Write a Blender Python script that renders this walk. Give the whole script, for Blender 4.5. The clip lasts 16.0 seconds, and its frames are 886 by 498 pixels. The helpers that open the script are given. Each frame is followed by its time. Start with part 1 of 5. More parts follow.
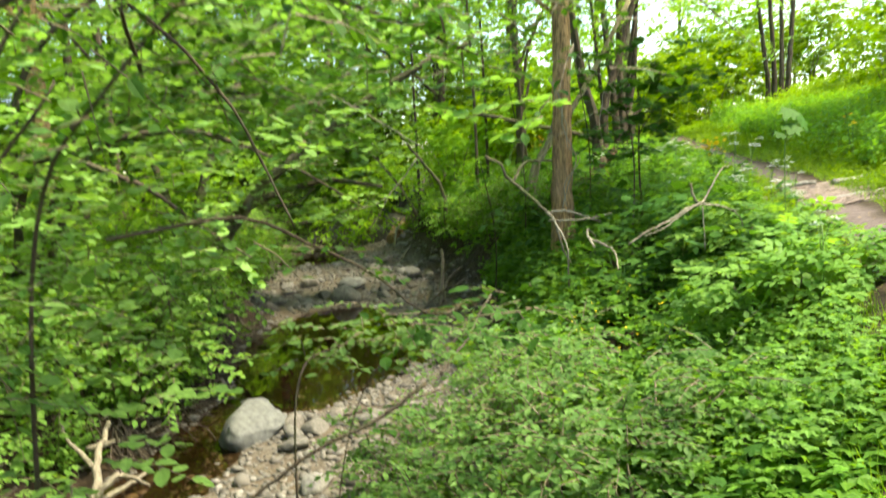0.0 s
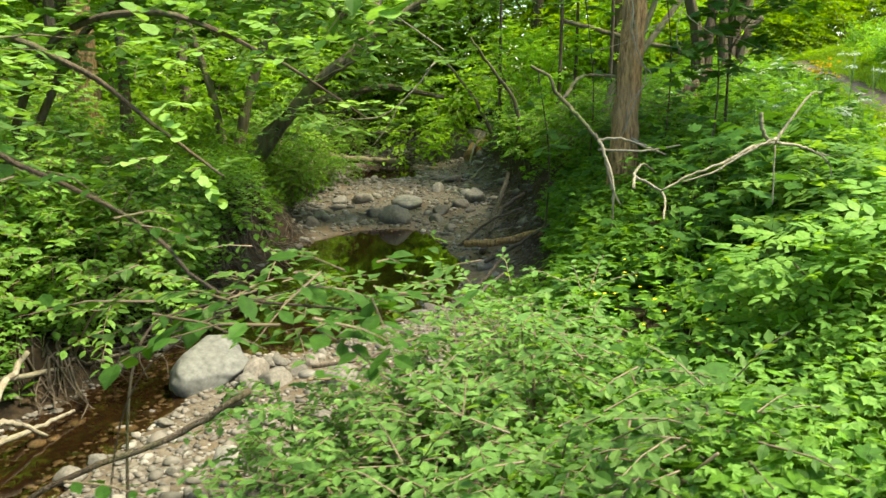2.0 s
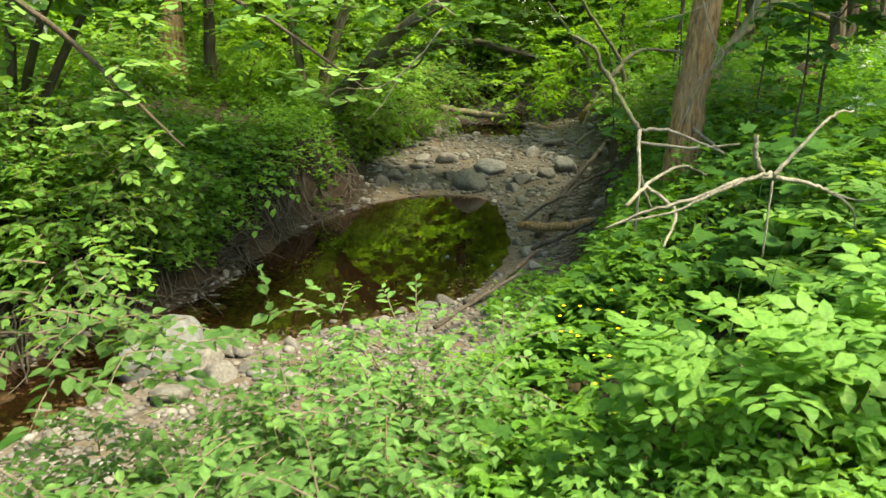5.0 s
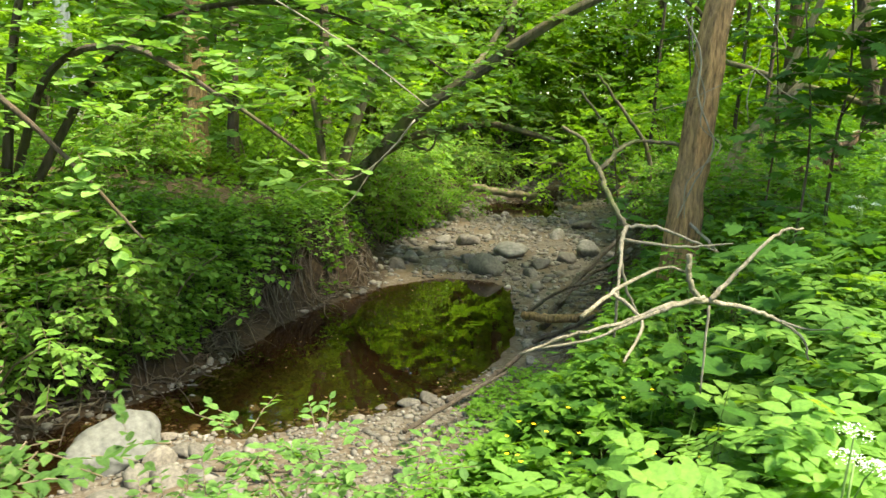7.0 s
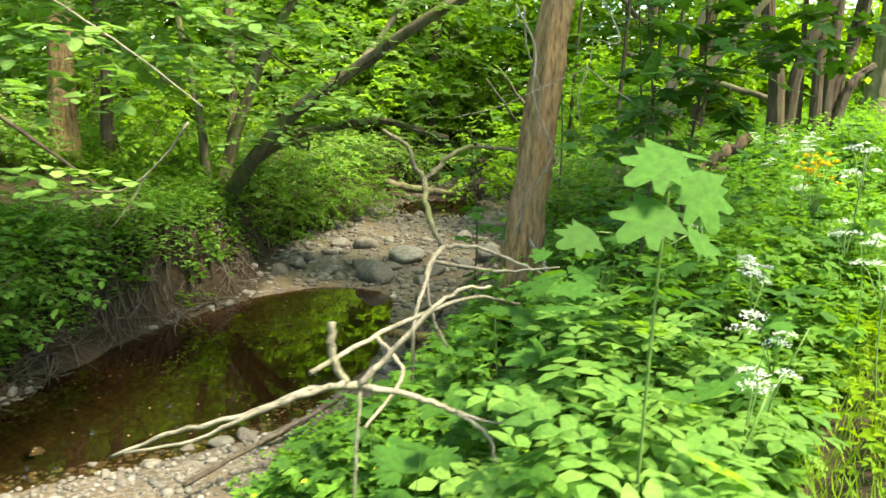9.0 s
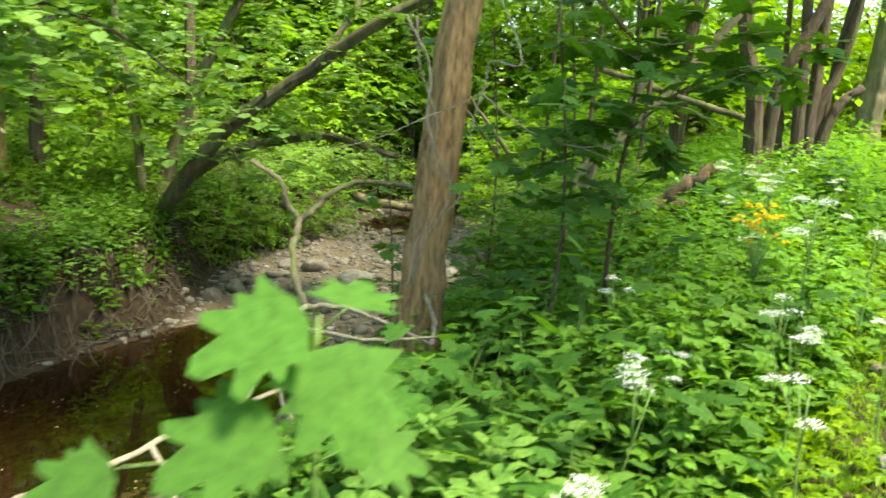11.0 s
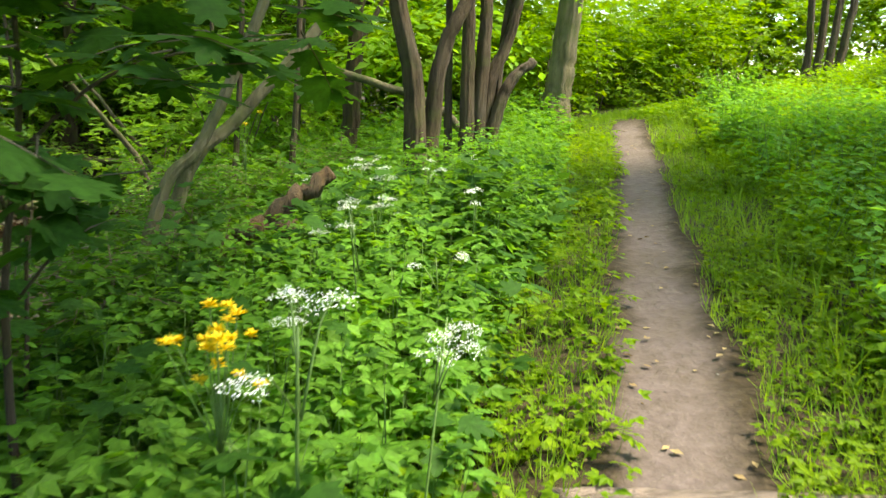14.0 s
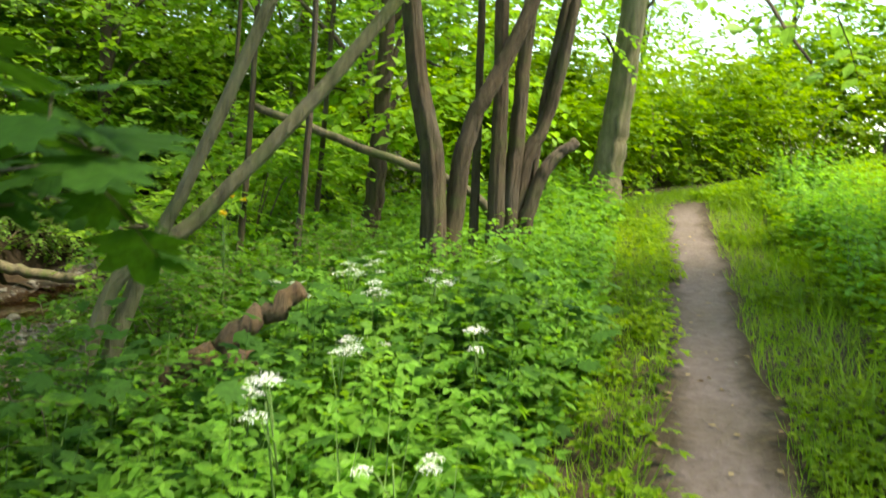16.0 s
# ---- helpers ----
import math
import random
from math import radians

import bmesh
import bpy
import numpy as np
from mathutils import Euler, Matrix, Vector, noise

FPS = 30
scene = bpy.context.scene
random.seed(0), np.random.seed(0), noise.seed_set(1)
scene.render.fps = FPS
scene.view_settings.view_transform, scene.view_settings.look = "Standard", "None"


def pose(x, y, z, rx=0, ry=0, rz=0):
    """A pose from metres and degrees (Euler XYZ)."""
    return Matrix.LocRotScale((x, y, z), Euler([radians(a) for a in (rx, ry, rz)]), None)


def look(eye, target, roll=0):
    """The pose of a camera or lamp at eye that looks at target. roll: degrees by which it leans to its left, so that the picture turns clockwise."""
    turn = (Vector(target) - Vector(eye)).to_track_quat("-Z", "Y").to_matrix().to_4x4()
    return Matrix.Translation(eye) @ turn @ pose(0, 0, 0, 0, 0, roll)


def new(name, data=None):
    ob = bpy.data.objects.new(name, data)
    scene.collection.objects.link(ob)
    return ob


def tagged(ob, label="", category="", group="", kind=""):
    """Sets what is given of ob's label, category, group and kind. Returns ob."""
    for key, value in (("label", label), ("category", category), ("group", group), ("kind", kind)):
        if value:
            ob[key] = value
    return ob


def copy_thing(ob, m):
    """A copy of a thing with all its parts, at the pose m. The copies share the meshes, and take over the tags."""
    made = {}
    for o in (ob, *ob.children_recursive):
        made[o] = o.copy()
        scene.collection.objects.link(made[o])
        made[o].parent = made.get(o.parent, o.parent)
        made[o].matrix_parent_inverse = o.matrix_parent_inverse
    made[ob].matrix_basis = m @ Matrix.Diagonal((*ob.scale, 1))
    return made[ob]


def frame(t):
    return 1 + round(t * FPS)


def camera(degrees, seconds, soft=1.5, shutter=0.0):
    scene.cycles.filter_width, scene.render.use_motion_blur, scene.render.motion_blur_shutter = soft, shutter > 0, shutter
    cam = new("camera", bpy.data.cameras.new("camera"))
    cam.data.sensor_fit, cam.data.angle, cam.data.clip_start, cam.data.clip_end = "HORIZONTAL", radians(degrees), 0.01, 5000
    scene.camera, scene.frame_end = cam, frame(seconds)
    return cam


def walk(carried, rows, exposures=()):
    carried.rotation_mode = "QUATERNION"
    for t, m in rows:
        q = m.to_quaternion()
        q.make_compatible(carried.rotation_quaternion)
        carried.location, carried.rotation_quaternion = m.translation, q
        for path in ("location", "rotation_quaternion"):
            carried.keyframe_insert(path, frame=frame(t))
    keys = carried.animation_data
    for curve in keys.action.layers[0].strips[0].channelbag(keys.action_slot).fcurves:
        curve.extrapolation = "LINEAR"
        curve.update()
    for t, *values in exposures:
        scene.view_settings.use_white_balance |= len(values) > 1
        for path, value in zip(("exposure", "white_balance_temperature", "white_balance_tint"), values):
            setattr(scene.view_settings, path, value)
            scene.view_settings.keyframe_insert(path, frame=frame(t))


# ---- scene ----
cam = camera(57.0, 16.0, shutter=0.5)
PATH = [
    (0, (-5.276, -4.218, 0.677), (-4.585, -2.352, 0.479), -4.7),
    (0.5, (-5.04, -3.969, 0.599), (-4.386, -2.111, 0.25), -2.7),
    (1, (-4.767, -3.657, 0.582), (-4.16, -1.79, 0.2), -1.9),
    (1.5, (-4.174, -3.153, 0.552), (-3.718, -1.245, 0.163), -1.6),
    (2, (-3.894, -3.004, 0.568), (-3.474, -1.087, 0.181), -1.4),
    (2.5, (-3.651, -2.845, 0.586), (-3.257, -0.924, 0.193), -1.3),
    (3, (-3.345, -2.621, 0.558), (-2.999, -0.704, 0.105), 0.2),
    (3.2, (-3.254, -2.561, 0.543), (-2.931, -0.66, 0.013), 1.5),
    (5.5, (-2.284, -2.075, 0.862), (-2.257, -0.14, 0.356), 1.4),
    (6, (-2.182, -1.98, 0.9), (-2.155, -0.029, 0.463), 2.2),
    (6.5, (-2.012, -1.936, 0.936), (-2.038, 0.035, 0.601), 2.6),
    (7, (-1.793, -1.799, 0.936), (-1.875, 0.168, 0.583), 2.0),
    (7.5, (-1.559, -1.584, 1.005), (-1.681, 0.378, 0.634), 2.0),
    (8, (-1.261, -1.396, 1.025), (-1.417, 0.561, 0.644), 1.8),
    (8.5, (-0.919, -1.191, 1.045), (-0.961, 0.776, 0.683), 2.0),
    (8.7, (-0.799, -1.066, 1.044), (-0.798, 0.899, 0.672), 2.2),
    (10.8, (0.046, 0.05, 1.167), (0.031, 2.02, 0.82), 3.8),
    (11, (0.136, 0.144, 1.214), (0.132, 2.112, 0.857), 3.7),
    (11.5, (0.46, 0.513, 1.253), (0.734, 2.462, 0.896), 4.1),
    (12, (0.809, 0.85, 1.271), (1.37, 2.738, 0.921), 2.8),
    (12.5, (1.131, 1.259, 1.312), (1.771, 3.12, 0.955), 2.7),
    (13, (1.406, 1.642, 1.353), (2.075, 3.491, 0.986), 1.8),
    (13.5, (1.608, 1.987, 1.382), (2.242, 3.843, 0.99), 1.4),
    (14, (1.791, 2.333, 1.412), (2.374, 4.205, 1.018), 3.2),
    (14.5, (1.979, 2.665, 1.442), (2.515, 4.555, 1.07), 2.1),
    (15, (2.128, 2.994, 1.477), (2.693, 4.869, 1.072), 2.1),
    (15.5, (2.29, 3.418, 1.511), (2.822, 5.313, 1.158), 3.2),
    (16, (2.47, 3.612, 1.639), (2.925, 5.542, 1.38), 4.3),
]
walk(cam, [(t, look(eye, target, roll)) for t, eye, target, roll in PATH],
     exposures=[(0, 2.2, 7900, 0), (7, 2.4, 7900, 0), (8.7, 2.65, 7900, 0), (11, 2.55, 7900, 0), (12.5, 2.15, 7900, 0), (16, 2.05, 7900, 0)])

# ---- light ----
SUN_EL, SUN_AZ = 62.0, 118.0          # elevation; azimuth from +y towards +x
world = bpy.data.worlds.new("sky_world")
scene.world = world
world.use_nodes = True
wn = world.node_tree
sky = wn.nodes.new("ShaderNodeTexSky")
sky.sky_type, sky.sun_disc = "NISHITA", False
sky.sun_elevation, sky.sun_rotation = radians(SUN_EL), radians(SUN_AZ)
wn.nodes["Background"].inputs["Strength"].default_value = 0.15
wn.links.new(sky.outputs[0], wn.nodes["Background"].inputs["Color"])
sun = new("sun", bpy.data.lights.new("sun", "SUN"))
sun.data.energy, sun.data.angle, sun.data.color = 3.2, radians(14.0), (1.0, 0.93, 0.80)
sd = Vector((math.sin(radians(SUN_AZ)) * math.cos(radians(SUN_EL)), math.cos(radians(SUN_AZ)) * math.cos(radians(SUN_EL)), math.sin(radians(SUN_EL))))
sun.matrix_world = look(sd * 40, (0, 0, 0))

rng = np.random.default_rng(7)


# ---- materials ----
def nodes_of(name):
    m = bpy.data.materials.new(name)
    m.use_nodes = True
    return m, m.node_tree.nodes, m.node_tree.links, m.node_tree.nodes["Principled BSDF"]


def noise_node(N, Lk, scale, detail=4, rough=0.6, coord="Object", stretch=None):
    tc = N.new("ShaderNodeTexCoord")
    t = N.new("ShaderNodeTexNoise")
    t.inputs["Scale"].default_value, t.inputs["Detail"].default_value, t.inputs["Roughness"].default_value = scale, detail, rough
    if stretch:
        mp = N.new("ShaderNodeMapping")
        mp.inputs["Scale"].default_value = stretch
        Lk.new(tc.outputs[coord], mp.inputs[0])
        Lk.new(mp.outputs[0], t.inputs["Vector"])
    else:
        Lk.new(tc.outputs[coord], t.inputs["Vector"])
    return t.outputs["Fac"]


def ramp(N, Lk, fac, stops):
    r = N.new("ShaderNodeValToRGB")
    el = r.color_ramp.elements
    while len(el) < len(stops):
        el.new(0.5)
    for e, (p, c) in zip(el, stops):
        e.position, e.color = p, (*c, 1)
    Lk.new(fac, r.inputs[0])
    return r.outputs[0]


def mix_rgb(N, Lk, fac, a, b, mode="MIX"):
    m = N.new("ShaderNodeMix")
    m.data_type, m.blend_type = "RGBA", mode
    for k, v in ((0, fac), (6, a), (7, b)):
        if isinstance(v, (int, float)):
            m.inputs[k].default_value = v
        elif isinstance(v, tuple):
            m.inputs[k].default_value = (*v, 1)
        else:
            Lk.new(v, m.inputs[k])
    return m.outputs[2]


def bump(N, Lk, P, height, strength, dist):
    b = N.new("ShaderNodeBump")
    b.inputs["Strength"].default_value, b.inputs["Distance"].default_value = strength, dist
    Lk.new(height, b.inputs["Height"])
    Lk.new(b.outputs[0], P.inputs["Normal"])


def leaf_material(name, dark, mid, light, rough=0.5, through_share=0.52, shine_through=(1.35, 1.25, 0.45)):
    """Leaf: colour varies leaf by leaf and along patches; part of the light passes through."""
    m, N, Lk, P = nodes_of(name)
    g = N.new("ShaderNodeNewGeometry")
    c1 = ramp(N, Lk, g.outputs["Random Per Island"], [(0.0, dark), (0.5, mid), (1.0, light)])
    patch = noise_node(N, Lk, 0.9, 2)
    c2 = mix_rgb(N, Lk, 0.55, c1, ramp(N, Lk, patch, [(0.3, dark), (0.55, mid), (0.75, light)]))
    oi = N.new("ShaderNodeObjectInfo")
    hs = N.new("ShaderNodeHueSaturation")
    mr = N.new("ShaderNodeMapRange")
    mr.inputs["To Min"].default_value, mr.inputs["To Max"].default_value = 0.75, 1.2
    Lk.new(oi.outputs["Random"], mr.inputs["Value"])
    Lk.new(mr.outputs[0], hs.inputs["Value"])
    fine = ramp(N, Lk, noise_node(N, Lk, 45, 4), [(0.3, (0.72, 0.72, 0.72)), (0.7, (1.22, 1.22, 1.15))])
    c2 = mix_rgb(N, Lk, 1.0, c2, fine, "MULTIPLY")
    Lk.new(c2, hs.inputs["Color"])
    Lk.new(hs.outputs[0], P.inputs["Base Color"])
    P.inputs["Roughness"].default_value = rough
    P.inputs["Specular IOR Level"].default_value = 0.13
    tr = N.new("ShaderNodeBsdfTranslucent")
    warm = mix_rgb(N, Lk, 1.0, hs.outputs[0], shine_through, "MULTIPLY")
    Lk.new(warm, tr.inputs["Color"])
    mx = N.new("ShaderNodeMixShader")
    mx.inputs[0].default_value = through_share
    Lk.new(P.outputs[0], mx.inputs[1])
    Lk.new(tr.outputs[0], mx.inputs[2])
    Lk.new(mx.outputs[0], N["Material Output"].inputs["Surface"])
    return m


def bark_material(name, dark, light, moss=0.0, scale=9.0, rough=0.9, grain=(1, 1, 0.2)):
    m, N, Lk, P = nodes_of(name)
    ridges = noise_node(N, Lk, scale, 6, 0.65, stretch=grain)
    col = ramp(N, Lk, ridges, [(0.32, dark), (0.62, light)])
    blot = noise_node(N, Lk, 2.2, 3)
    col = mix_rgb(N, Lk, mix_val(N, Lk, blot, 0.45, 0.75, 0.5), col, tuple(0.55 * a + 0.05 for a in light))
    if moss:
        mo = noise_node(N, Lk, 3.1, 5)
        col = mix_rgb(N, Lk, mix_val(N, Lk, mo, 0.5, 0.68, moss), col, (0.075, 0.105, 0.02))
    Lk.new(col, P.inputs["Base Color"])
    P.inputs["Roughness"].default_value = rough
    bump(N, Lk, P, ridges, 1.0, 0.05)
    return m


def mix_val(N, Lk, fac, lo, hi, top):
    mr = N.new("ShaderNodeMapRange")
    for k, v in (("From Min", lo), ("From Max", hi), ("To Min", 0.0), ("To Max", top)):
        mr.inputs[k].default_value = v
    Lk.new(fac, mr.inputs["Value"])
    return mr.outputs[0]


def stone_material(name, dark, light, rough=0.8):
    m, N, Lk, P = nodes_of(name)
    n1, n2 = noise_node(N, Lk, 6, 5), noise_node(N, Lk, 38, 3)
    col = ramp(N, Lk, n1, [(0.3, dark), (0.7, light)])
    g = N.new("ShaderNodeNewGeometry")
    oi = N.new("ShaderNodeObjectInfo")
    ad = N.new("ShaderNodeMath")
    ad.operation = "ADD"
    Lk.new(g.outputs["Random Per Island"], ad.inputs[0])
    Lk.new(oi.outputs["Random"], ad.inputs[1])
    fr = N.new("ShaderNodeMath")
    fr.operation = "FRACT"
    Lk.new(ad.outputs[0], fr.inputs[0])
    tint = ramp(N, Lk, fr.outputs[0], [(0.0, (0.55, 0.5, 0.46)), (0.4, (0.9, 0.87, 0.82)), (0.7, (1.0, 0.90, 0.82)), (1.0, (1.4, 1.38, 1.35))])
    col = mix_rgb(N, Lk, 1.0, col, tint, "MULTIPLY")
    col = mix_rgb(N, Lk, mix_val(N, Lk, n2, 0.58, 0.75, 0.45), col, dark)
    Lk.new(col, P.inputs["Base Color"])
    P.inputs["Roughness"].default_value = rough
    bump(N, Lk, P, n2, 0.4, 0.01)
    return m


def plain_material(name, colour, rough=0.6, scale=30, vary=0.25):
    m, N, Lk, P = nodes_of(name)
    n = noise_node(N, Lk, scale, 3)
    Lk.new(ramp(N, Lk, n, [(0.3, tuple(c * (1 - vary) for c in colour)), (0.7, tuple(min(1, c * (1 + vary)) for c in colour))]), P.inputs["Base Color"])
    P.inputs["Roughness"].default_value = rough
    return m


def ground_material():
    """Soil under the plants, gravel and silt in the stream bed, trodden earth on the path; the three share one sheet."""
    m, N, Lk, P = nodes_of("earth")
    a, b, c = noise_node(N, Lk, 1.3, 4), noise_node(N, Lk, 14, 5), noise_node(N, Lk, 70, 3)
    soil = ramp(N, Lk, b, [(0.3, (0.017, 0.011, 0.006)), (0.52, (0.036, 0.025, 0.014)), (0.72, (0.069, 0.050, 0.030))])
    vor = N.new("ShaderNodeTexVoronoi")
    tc = N.new("ShaderNodeTexCoord")
    Lk.new(tc.outputs["Object"], vor.inputs["Vector"])
    vor.inputs["Scale"].default_value = 26
    grit = ramp(N, Lk, vor.outputs["Color"], [(0.1, (0.049, 0.039, 0.030)), (0.5, (0.090, 0.076, 0.062)), (0.9, (0.135, 0.122, 0.105))])
    grit = mix_rgb(N, Lk, mix_val(N, Lk, a, 0.4, 0.65, 0.8), grit, (0.085, 0.06, 0.036))
    dirt = ramp(N, Lk, b, [(0.3, (0.090, 0.068, 0.065)), (0.7, (0.146, 0.112, 0.113))])
    dirt = mix_rgb(N, Lk, mix_val(N, Lk, c, 0.62, 0.72, 0.4), dirt, (0.26, 0.22, 0.18))
    dirt = mix_rgb(N, Lk, mix_val(N, Lk, a, 0.42, 0.62, 0.45), dirt, (0.09, 0.068, 0.05))
    at1, at2, at3 = (N.new("ShaderNodeAttribute") for _ in range(3))
    at1.attribute_name, at2.attribute_name, at3.attribute_name = "bed", "trodden", "silt"
    col = mix_rgb(N, Lk, at1.outputs["Fac"], soil, grit)
    mud = ramp(N, Lk, b, [(0.3, (0.008, 0.005, 0.003)), (0.55, (0.019, 0.011, 0.005)), (0.75, (0.038, 0.025, 0.011))])
    col = mix_rgb(N, Lk, at3.outputs["Fac"], col, mud)
    col = mix_rgb(N, Lk, at2.outputs["Fac"], col, dirt)
    Lk.new(col, P.inputs["Base Color"])
    P.inputs["Roughness"].default_value = 0.93
    P.inputs["Specular IOR Level"].default_value = 0.25
    bump(N, Lk, P, b, 0.8, 0.03)
    return m


def water_material():
    """Clear brown stream water: glass-like, lightly tinted, with faint ripples."""
    m, N, Lk, P = nodes_of("stream_water")
    n = noise_node(N, Lk, 5, 2)
    P.inputs["Base Color"].default_value = (0.135, 0.075, 0.027, 1)
    P.inputs["Transmission Weight"].default_value = 1.0
    P.inputs["Roughness"].default_value = 0.01
    P.inputs["IOR"].default_value = 1.33
    bump(N, Lk, P, n, 0.035, 0.02)
    return m


M_EARTH, M_WATER = ground_material(), water_material()
M_HERB = leaf_material("herb_leaf", (0.080, 0.192, 0.028), (0.134, 0.305, 0.042), (0.208, 0.405, 0.064))
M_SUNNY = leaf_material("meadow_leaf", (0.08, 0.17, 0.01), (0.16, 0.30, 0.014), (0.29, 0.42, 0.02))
M_HAZEL = leaf_material("hazel_leaf", (0.118, 0.235, 0.055), (0.178, 0.325, 0.080), (0.245, 0.405, 0.118), 0.5, 0.42, (1.15, 1.2, 0.6))
M_MAPLE = leaf_material("maple_leaf", (0.030, 0.086, 0.015), (0.046, 0.124, 0.021), (0.070, 0.168, 0.031), 0.6, 0.45)
M_ELDER = leaf_material("elder_leaf", (0.085, 0.19, 0.04), (0.145, 0.29, 0.06), (0.23, 0.39, 0.09))
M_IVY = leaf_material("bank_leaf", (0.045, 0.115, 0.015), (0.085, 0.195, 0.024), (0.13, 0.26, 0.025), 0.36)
M_WOODS = leaf_material("woodland_leaf", (0.110, 0.235, 0.026), (0.180, 0.335, 0.038), (0.320, 0.495, 0.085), 0.5, 0.58, (1.25, 1.25, 0.55))
M_GREY = leaf_material("grey_green_leaf", (0.065, 0.144, 0.042), (0.118, 0.236, 0.066), (0.201, 0.333, 0.102))
M_GRASS = leaf_material("grass_blade", (0.090, 0.190, 0.017), (0.162, 0.300, 0.028), (0.270, 0.400, 0.066), 0.5)
M_DRY = leaf_material("dry_leaf", (0.16, 0.10, 0.05), (0.28, 0.2, 0.11), (0.45, 0.36, 0.2), 0.7, 0.15)
M_BARK = bark_material("brown_bark", (0.058, 0.030, 0.013), (0.40, 0.238, 0.102), 0.12, 34)
M_BARK_DARK = bark_material("dark_bark", (0.027, 0.018, 0.011), (0.088, 0.058, 0.036), 0.35, 16)
M_BARK_MOSS = bark_material("mossy_bark", (0.034, 0.027, 0.015), (0.143, 0.116, 0.068), 0.9)
M_BARK_PALE = bark_material("pale_bark", (0.085, 0.070, 0.042), (0.21, 0.172, 0.10), 0.45, 12)
M_BIRCH = bark_material("birch_bark", (0.10, 0.09, 0.08), (0.66, 0.63, 0.58), 0.1, 5)
M_DEAD = bark_material("bleached_wood", (0.112, 0.093, 0.064), (0.275, 0.240, 0.180), 0.25, 16)
M_ROT = bark_material("rotten_wood", (0.025, 0.014, 0.008), (0.135, 0.078, 0.04), 0.2, 20)
M_LOG = bark_material("weathered_log", (0.050, 0.034, 0.028), (0.270, 0.205, 0.180), 0.0, 34, grain=(0.09, 1, 1))
M_LOG_BIRCH = bark_material("worn_birch_log", (0.090, 0.074, 0.064), (0.320, 0.300, 0.280), 0.0, 8)
M_ROOT = bark_material("root_fibre", (0.026, 0.018, 0.012), (0.092, 0.070, 0.050), 0.0, 18)
M_STEM = plain_material("green_stem", (0.11, 0.19, 0.045))
M_TWIG = plain_material("brown_twig", (0.12, 0.09, 0.055))
M_STONE = stone_material("stream_stone", (0.062, 0.059, 0.055), (0.178, 0.172, 0.160))
M_BOULDER = stone_material("grey_boulder", (0.045, 0.049, 0.049), (0.108, 0.115, 0.117))
M_WHITE = plain_material("white_petal", (0.80, 0.82, 0.78), 0.6, 40, 0.06)
M_YELLOW = plain_material("yellow_petal", (0.86, 0.60, 0.015), 0.55, 60, 0.12)

# ---- mesh tools ----
LEAVES = {}
UP = np.array((0, 0, 1.0))


def template(name, rows, faces):
    LEAVES[name] = (np.array(rows, float), np.array(faces, int))


# across, along, up; one unit long
template("oval", [(0, 0, 0), (-.25, .3, .06), (.25, .3, .06), (-.27, .62, .05), (.27, .62, .05), (0, 1, -.08), (0, .45, 0)],
         [(0, 2, 6), (0, 6, 1), (2, 4, 6), (6, 3, 1), (4, 5, 6), (6, 5, 3)])
template("round", [(0, 0, 0), (-.36, .2, .05), (.36, .2, .05), (-.43, .58, .03), (.43, .58, .03), (-.2, .9, -.03), (.2, .9, -.03), (0, 1, -.07), (0, .5, 0)],
         [(0, 2, 8), (0, 8, 1), (2, 4, 8), (8, 3, 1), (4, 6, 8), (8, 5, 3), (6, 7, 8), (8, 7, 5)])
template("simple", [(0, 0, 0), (-.3, .5, .07), (.3, .5, .07), (0, 1, -.06)], [(0, 2, 3), (0, 3, 1)])
lobes = [(-90, .30), (-62, .34), (-40, .36), (-12, .62), (0, .40), (12, .55), (26, .40), (40, .68), (52, .62), (64, .42), (78, .66), (90, .74)]
pts = [(math.cos(radians(a)) * r, .36 + math.sin(radians(a)) * r, -.11 * r * r) for a, r in lobes]
pts = [(0, .36, 0)] + pts[:-1] + [(0, 1.1, -.07)] + [(-x, y, z) for x, y, z in reversed(pts[1:-1])]
template("maple", pts, [(0, i, i + 1 if i + 1 < len(pts) else 1) for i in range(1, len(pts))])
tri3 = []
fac3 = []
for ang, sc in ((0, .62), (62, .52), (-62, .52)):
    c, s = math.cos(radians(ang)), math.sin(radians(ang))
    k = len(tri3)
    tri3 += [(x * sc * c + y * sc * s, .38 - x * sc * s + y * sc * c, z * sc - .05 * abs(ang) / 62 * y) for x, y, z in ((0, 0, 0), (-.3, .4, .06), (.3, .4, .06), (0, 1, -.08))]
    fac3 += [(k, k + 2, k + 3), (k, k + 3, k + 1)]
template("trio", tri3, fac3)
pin, pinf = [], []
for j, (yy, ang, sc) in enumerate(((.25, 65, .40), (.25, -65, .40), (.5, 55, .42), (.5, -55, .42), (.68, 0, .42))):
    c, s = math.cos(radians(ang)), math.sin(radians(ang))
    k = len(pin)
    pin += [(x * sc * c + y * sc * s, yy - x * sc * s + y * sc * c, z * sc) for x, y, z in ((0, 0, 0), (-.28, .35, .05), (.28, .35, .05), (-.2, .72, .02), (.2, .72, .02), (0, 1, -.1))]
    pinf += [(k, k + 2, k + 1), (k + 1, k + 2, k + 4), (k + 1, k + 4, k + 3), (k + 3, k + 4, k + 5)]
template("pinnate", pin, pinf)
template("blade", [(-.02, 0, 0), (.02, 0, 0), (-.018, .45, .0), (.018, .45, .0), (0, 1, -.28)], [(0, 1, 3), (0, 3, 2), (2, 3, 4)])

